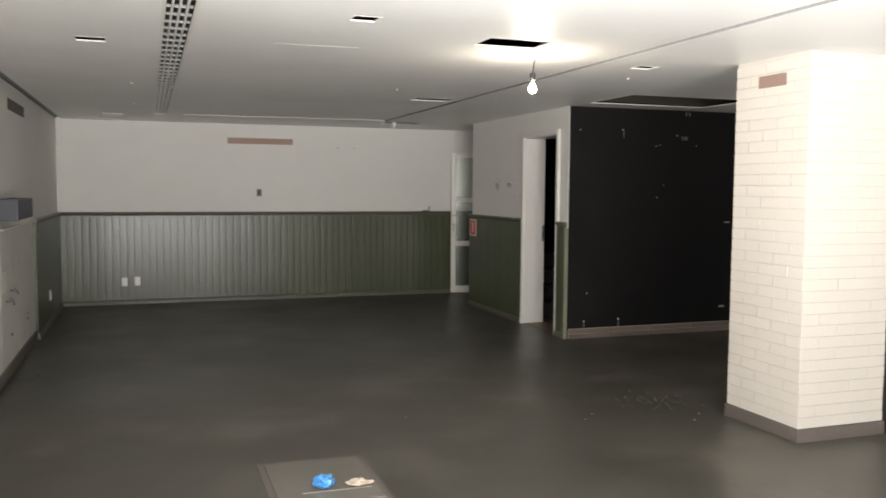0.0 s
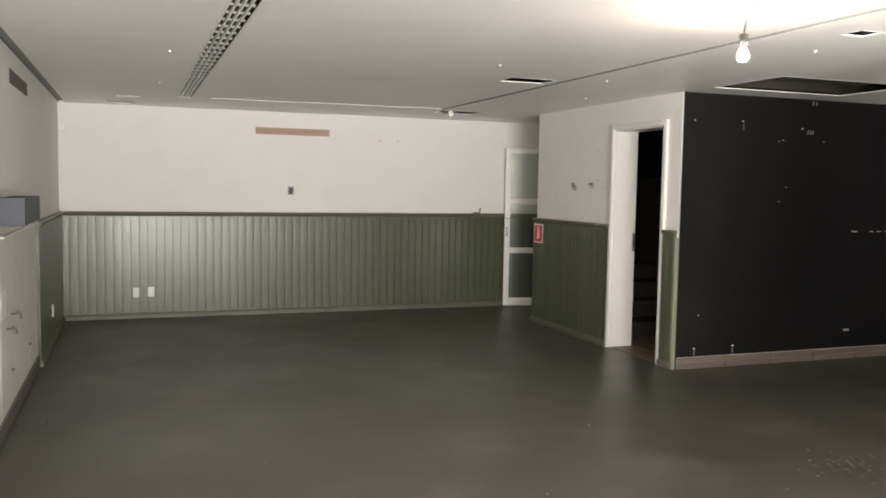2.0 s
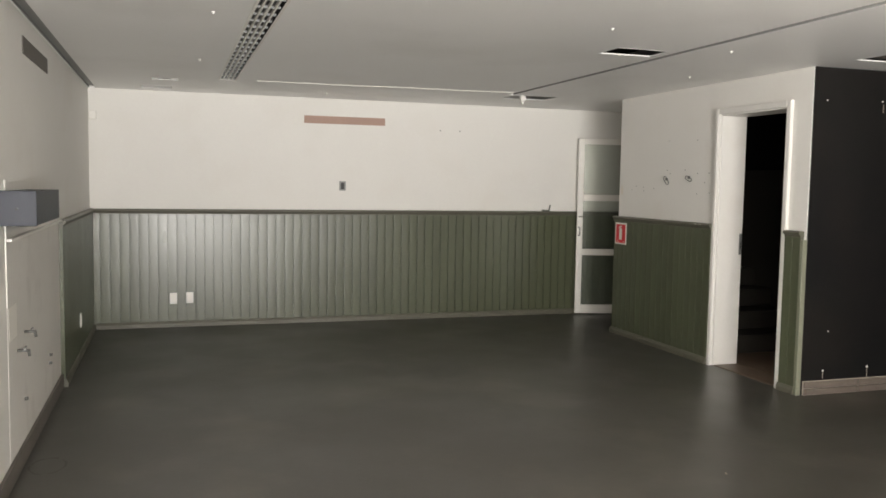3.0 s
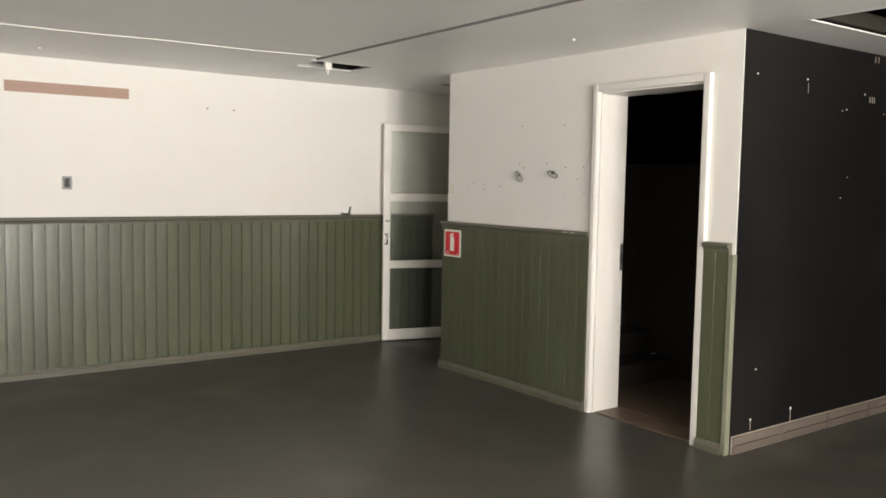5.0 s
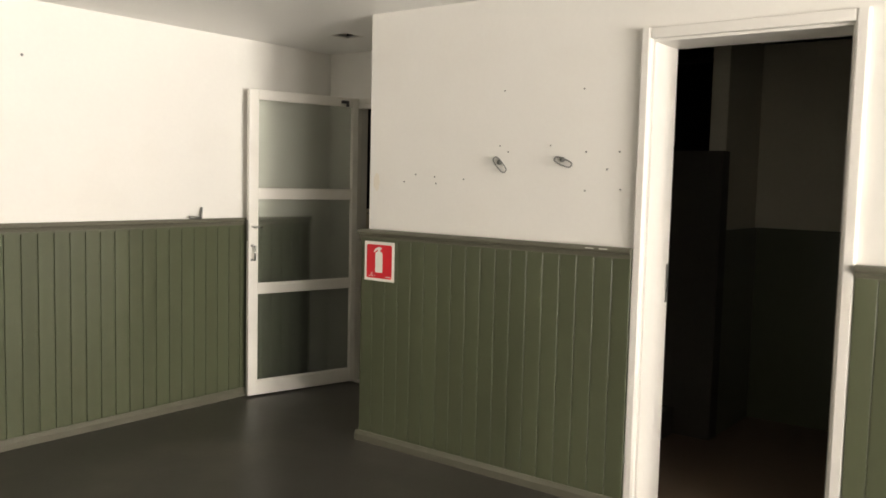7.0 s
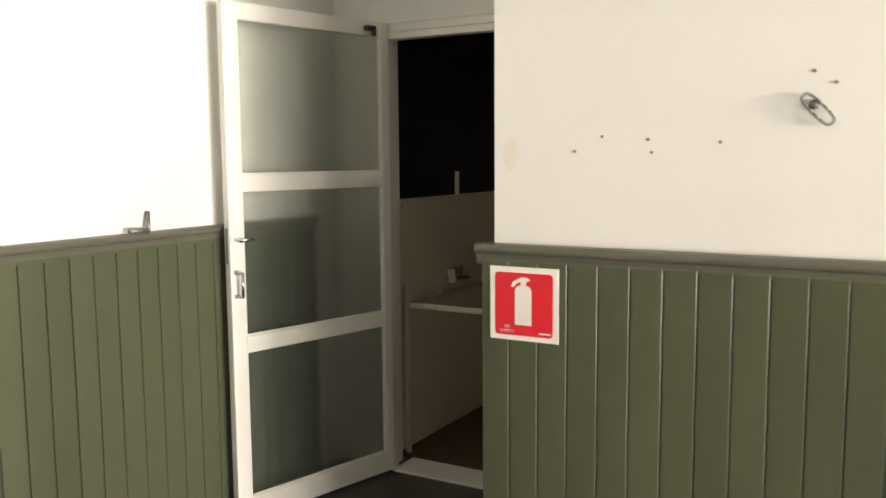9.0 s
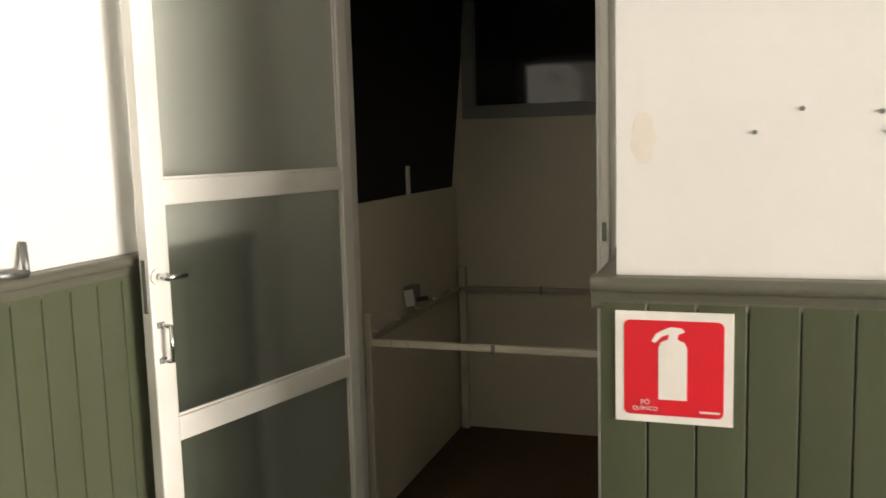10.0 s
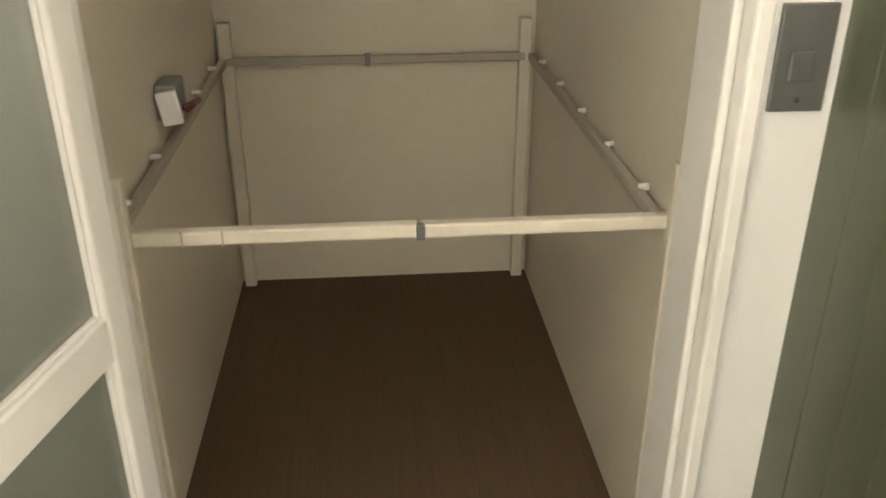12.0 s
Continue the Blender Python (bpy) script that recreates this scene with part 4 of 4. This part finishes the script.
for x, z, r in ((0.12, 2.16, 0.010), (0.62, 2.17, 0.012), (1.02, 2.01, 0.008), (1.07, 2.02, 0.009), (1.53, 2.02, 0.008), (1.05, 1.47, 0.009), (1.12, 1.60, 0.008), (0.23, 0.47, 0.010), (0.20, 0.175, 0.014), (0.61, 0.185, 0.016), (1.28, 2.13, 0.012)):
    screw_hole("wall_plug", (x, BY, z), "y", r * 0.6, PLASTIC, "white wall plug in the black wall", "white plugs in the black wall")


def chip(x, z, w, h):
    t = thing("paint_chip", (x, BY, z), "white bare plaster chip in black paint", "paint chip", group="paint chips in the black wall")
    part("chip", block(x - w / 2, BY - 0.002, z - h / 2, x + w / 2, BY, z + h / 2, 0.0008), GROUT, t)


for x, z in ((1.345, 2.10), (1.375, 2.10), (1.40, 2.10), (1.39, 2.36), (1.43, 2.36)):
    chip(x, z, 0.010, 0.038)
for x, z, w, h in ((0.20, 0.14, 0.006, 0.05), (0.61, 0.14, 0.006, 0.07), (0.63, 2.12, 0.005, 0.06), (1.95, 1.20, 0.07, 0.014), (2.16, 1.20, 0.05, 0.010), (2.25, 1.20, 0.06, 0.008), (2.35, 1.20, 0.05, 0.010), (1.91, 0.27, 0.07, 0.022)):
    chip(x, z, w, h)

# blue-grey box, taps and patches on the side wall
shelf_box = thing("wall_mounted_box", (LEFT, -3.1, 1.26), "blue-grey painted box mounted on the cream side wall", "wall box")
part("front", block(LEFT + 0.004, -3.475, 1.285, LEFT + 0.165, -3.455, 1.45, 0.003), BLUE_GREY, shelf_box)
part("body", block(LEFT, -3.455, 1.288, LEFT + 0.163, -2.61, 1.446, 0.003), BLUE_GREY, shelf_box)
part("screw", rod((LEFT + 0.08, -3.475, 1.365), (LEFT + 0.08, -3.48, 1.365), 0.006), DARK, shelf_box)


def tap(y, z):
    t = thing("water_tap", (LEFT, y, z), "small steel tap on the cream side wall", "tap", group="steel taps")
    part("pipe", rod((LEFT + 0.001, y, z), (LEFT + 0.06, y, z), 0.008), STEEL, t, "", True)
    part("spout", rod((LEFT + 0.055, y, z + 0.004), (LEFT + 0.06, y, z - 0.03), 0.008), STEEL, t, "", True)
    part("handle", rod((LEFT + 0.04, y - 0.025, z + 0.016), (LEFT + 0.04, y + 0.025, z + 0.016), 0.005), STEEL, t, "", True)


tap(-3.05, 0.62)
tap(-2.82, 0.68)
for y, z in ((-1.87, 0.31), (-1.85, 0.36), (-2.85, 0.32)):
    t = thing("pipe_stub", (LEFT, y, z), "capped pipe stub in the side wall", "pipe", group="capped pipe stubs")
    part("stub", rod((LEFT + 0.001, y, z), (LEFT + 0.02, y, z), 0.011, 0.009), STEEL, t, "", True)
part("plate", block(LEFT, -4.2, 0.25, LEFT + 0.012, -4.0, 0.40, 0.003), PLASTIC, thing("blank_plate", (LEFT, -4.18, 0.4), "white blank cover plate on the side wall", "cover plate"))
part("patch", block(LEFT + 0.0022, -3.27, 0.70, LEFT + 0.0036, -3.05, 0.87, 0.0005), SIGN_WHITE, thing("plaster_patch", (LEFT, -3.1, 0.8), "white plaster patch on the side wall", "patch"))

# broken switch on the passage wall, bottle at the jamb
t = thing("broken_switch", (0.09, -0.018, 1.04), "broken white switch plate with a dark hole", "switch")
SWY = PASS_Y + BACK + 0.014
def shard(edge, thick, jut=0.001):
    """A broken flat piece on the passage wall, from its outline of (along, up)."""
    bm = bmesh.new()
    f0 = [bm.verts.new((x, SWY, z)) for x, z in edge]
    f1 = [bm.verts.new((x + jut, SWY + thick, z)) for x, z in edge]
    bm.faces.new(f0)
    bm.faces.new(f1)
    for i in range(len(edge)):
        bm.faces.new((f0[i], f0[(i + 1) % len(edge)], f1[(i + 1) % len(edge)], f1[i]))
    return bm


part("plate", shard([(0.145, 1.097), (0.109, 1.101), (0.083, 1.097), (0.079, 1.06), (0.087, 1.049), (0.146, 1.024), (0.179, 1.018), (0.167, 1.031), (0.129, 1.051), (0.123, 1.067), (0.156, 1.066), (0.182, 1.070)], 0.006), FILLER, t)
part("lower_piece", shard([(0.176, 1.010), (0.146, 1.021), (0.088, 1.044), (0.084, 1.023), (0.102, 1.010), (0.133, 1.001), (0.160, 1.000)], 0.005), PINK, t, "pinkish broken lower piece")
part("cavity", block(0.125, SWY, 1.036, 0.176, SWY + 0.0025, 1.068, 0.0005), DARK, t, "dark hole")
part("stub", rod((0.150, SWY, 1.052), (0.158, SWY + 0.018, 1.058), 0.005), CHROME, t, "", True)
bottle = thing("bottle", (0.925, 0.052, 0), "small clear plastic bottle with a green cap standing by the jamb", "bottle")
part("flask", merge(rod((0.925, 0.052, 0), (0.925, 0.052, 0.16), 0.028, sides=20), rod((0.925, 0.052, 0.16), (0.925, 0.052, 0.20), 0.028, 0.012, 20), rod((0.925, 0.052, 0.20), (0.925, 0.052, 0.225), 0.012, sides=16)), CLEAR, bottle, "", True)
part("cap", rod((0.925, 0.052, 0.222), (0.925, 0.052, 0.25), 0.015, 0.014, 18), GREEN_CAP, bottle, "green screw cap", True)

# ---- things on the floor ----
hatch = thing("floor_hatch", (-3.22, -6.05, 0), "pale grey square floor hatch cover with worn edges", "floor hatch")
part("cover", block(-3.49, -6.56, 0.0, -2.965, -5.89, 0.012, 0.004), HATCHM, hatch)
part("ridge", block(-3.36, -6.41, 0.0122, -3.0, -6.405, 0.0145, 0.001), GROUT, hatch, "thin pale ridge")
part("rim", merge(block(-3.525, -6.595, 0, -3.49, -5.855, 0.004), block(-2.965, -6.595, 0, -2.93, -5.855, 0.004), block(-3.49, -5.89, 0, -2.965, -5.855, 0.004), block(-3.49, -6.595, 0, -2.965, -6.56, 0.004)), SKIRT, hatch, "dark rim")


def crumple(name, at, size, material, label, category, seed):
    bm = bmesh.new()
    bmesh.ops.create_icosphere(bm, subdivisions=3, radius=1.0)
    for v in bm.verts:
        k = 1 + 0.45 * noise.noise(v.co * 2.2 + Vector((seed, 0, 0))) + 0.15 * noise.noise(v.co * 6 + Vector((0, seed, 0)))
        v.co = Vector((at[0] + v.co.x * size[0] * k, at[1] + v.co.y * size[1] * k, at[2] + max(0.0, (v.co.z + 0.8) * size[2] * k)))
    t = thing(name, at, label, category)
    part("body", bm, material, t)


crumple("plastic_bag", (-3.24, -6.34, 0.012), (0.055, 0.055, 0.032), BLUE_PLASTIC, "crumpled blue plastic bag on the floor hatch", "plastic bag", 3)
crumple("paper_scrap", (-3.055, -6.36, 0.012), (0.06, 0.04, 0.014), PAPER, "crumpled beige paper scrap on the floor hatch", "paper scrap", 8)
for x, y in ((-0.72, -5.12), (-1.30, -5.57), (-0.60, -5.81), (-2.44, -5.15), (-1.19, -5.46), (-0.47, -5.68), (-0.58, -4.96), (-3.74, -4.25), (-0.66, -5.20), (-0.52, -5.36), (-3.1, -7.3), (-1.6, -4.1)):
    a, s = rng.uniform(0, 3.1), rng.uniform(0.006, 0.013)
    t = thing("floor_crumb", (x, y, 0), "tiny pale crumb of plaster on the floor", "debris", group="plaster crumbs on the floor")
    bm = block(-s, -s * 0.35, 0, s, s * 0.35, s * 0.4, s * 0.12, 1)
    bmesh.ops.rotate(bm, verts=bm.verts, matrix=Matrix.Rotation(a, 3, "Z"))
    bmesh.ops.translate(bm, verts=bm.verts, vec=(x, y, 0))
    part("crumb", bm, GROUT, t)
bm = bmesh.new()
for k in range(90):
    x, y = -0.56 + rng.gauss(0, 0.13), -5.27 + rng.gauss(0, 0.11)
    q = rng.uniform(0.0015, 0.004)
    box(bm, x - q, y - q * 0.6, 0, x + q, y + q * 0.6, q * 0.5)
tagged(part("plaster_grit", bm, DUST), "scatter of fine pale plaster grit on the floor", "debris", kind="stuff")

# repaired panel in the ceiling, filler on the wall, chips on the dado rail
ring = bmesh.new()
for k in range(40):
    if k in (5, 6, 18, 29, 30):
        continue
    a, b = 2 * math.pi * k / 40, 2 * math.pi * (k + 1) / 40
    q = [ring.verts.new((-5.03 + r * math.cos(u), -3.05 + r * 1.5 * math.sin(u), 0.0006)) for r, u in ((0.083, a), (0.092 + 0.004 * math.sin(k), a), (0.092 + 0.004 * math.sin(k + 1), b), (0.083, b))]
    ring.faces.new(q)
part("ring", ring, DUST, thing("lime_ring", (-5.03, -3.05, 0), "pale round lime mark on the dark floor", "floor mark"))
patch = thing("ceiling_patch", (-3.1, -5.2, CEIL), "square repaired panel in the white ceiling", "ceiling panel")
part("panel", block(-3.36, -5.52, CEIL - 0.0012, -2.86, -4.95, CEIL - 0.0003), WHITE_CEIL, patch)
filler = thing("filler_patch", (0, -0.10, 1.48), "beige filler smear on the cream wall", "filler patch")
part("smear", flat([(-0.10 + 0.022 * math.cos(a * 0.45) * (1 + 0.2 * math.sin(3 * a)), 1.475 + 0.05 * math.sin(a * 0.45)) for a in range(14)], 0.0006, -0.0006), FILLER, filler)
for y in (-1.46, -1.53):
    c = thing("paint_chip", (-0.04, y, CAP), "white paint chip on the green dado rail", "paint chip", group="paint chips on the dado rail")
    part("chip", block(-0.0475, y - 0.022, CAP - 0.016, -0.0455, y + 0.022, CAP - 0.009, 0.0006), SIGN_WHITE, c)
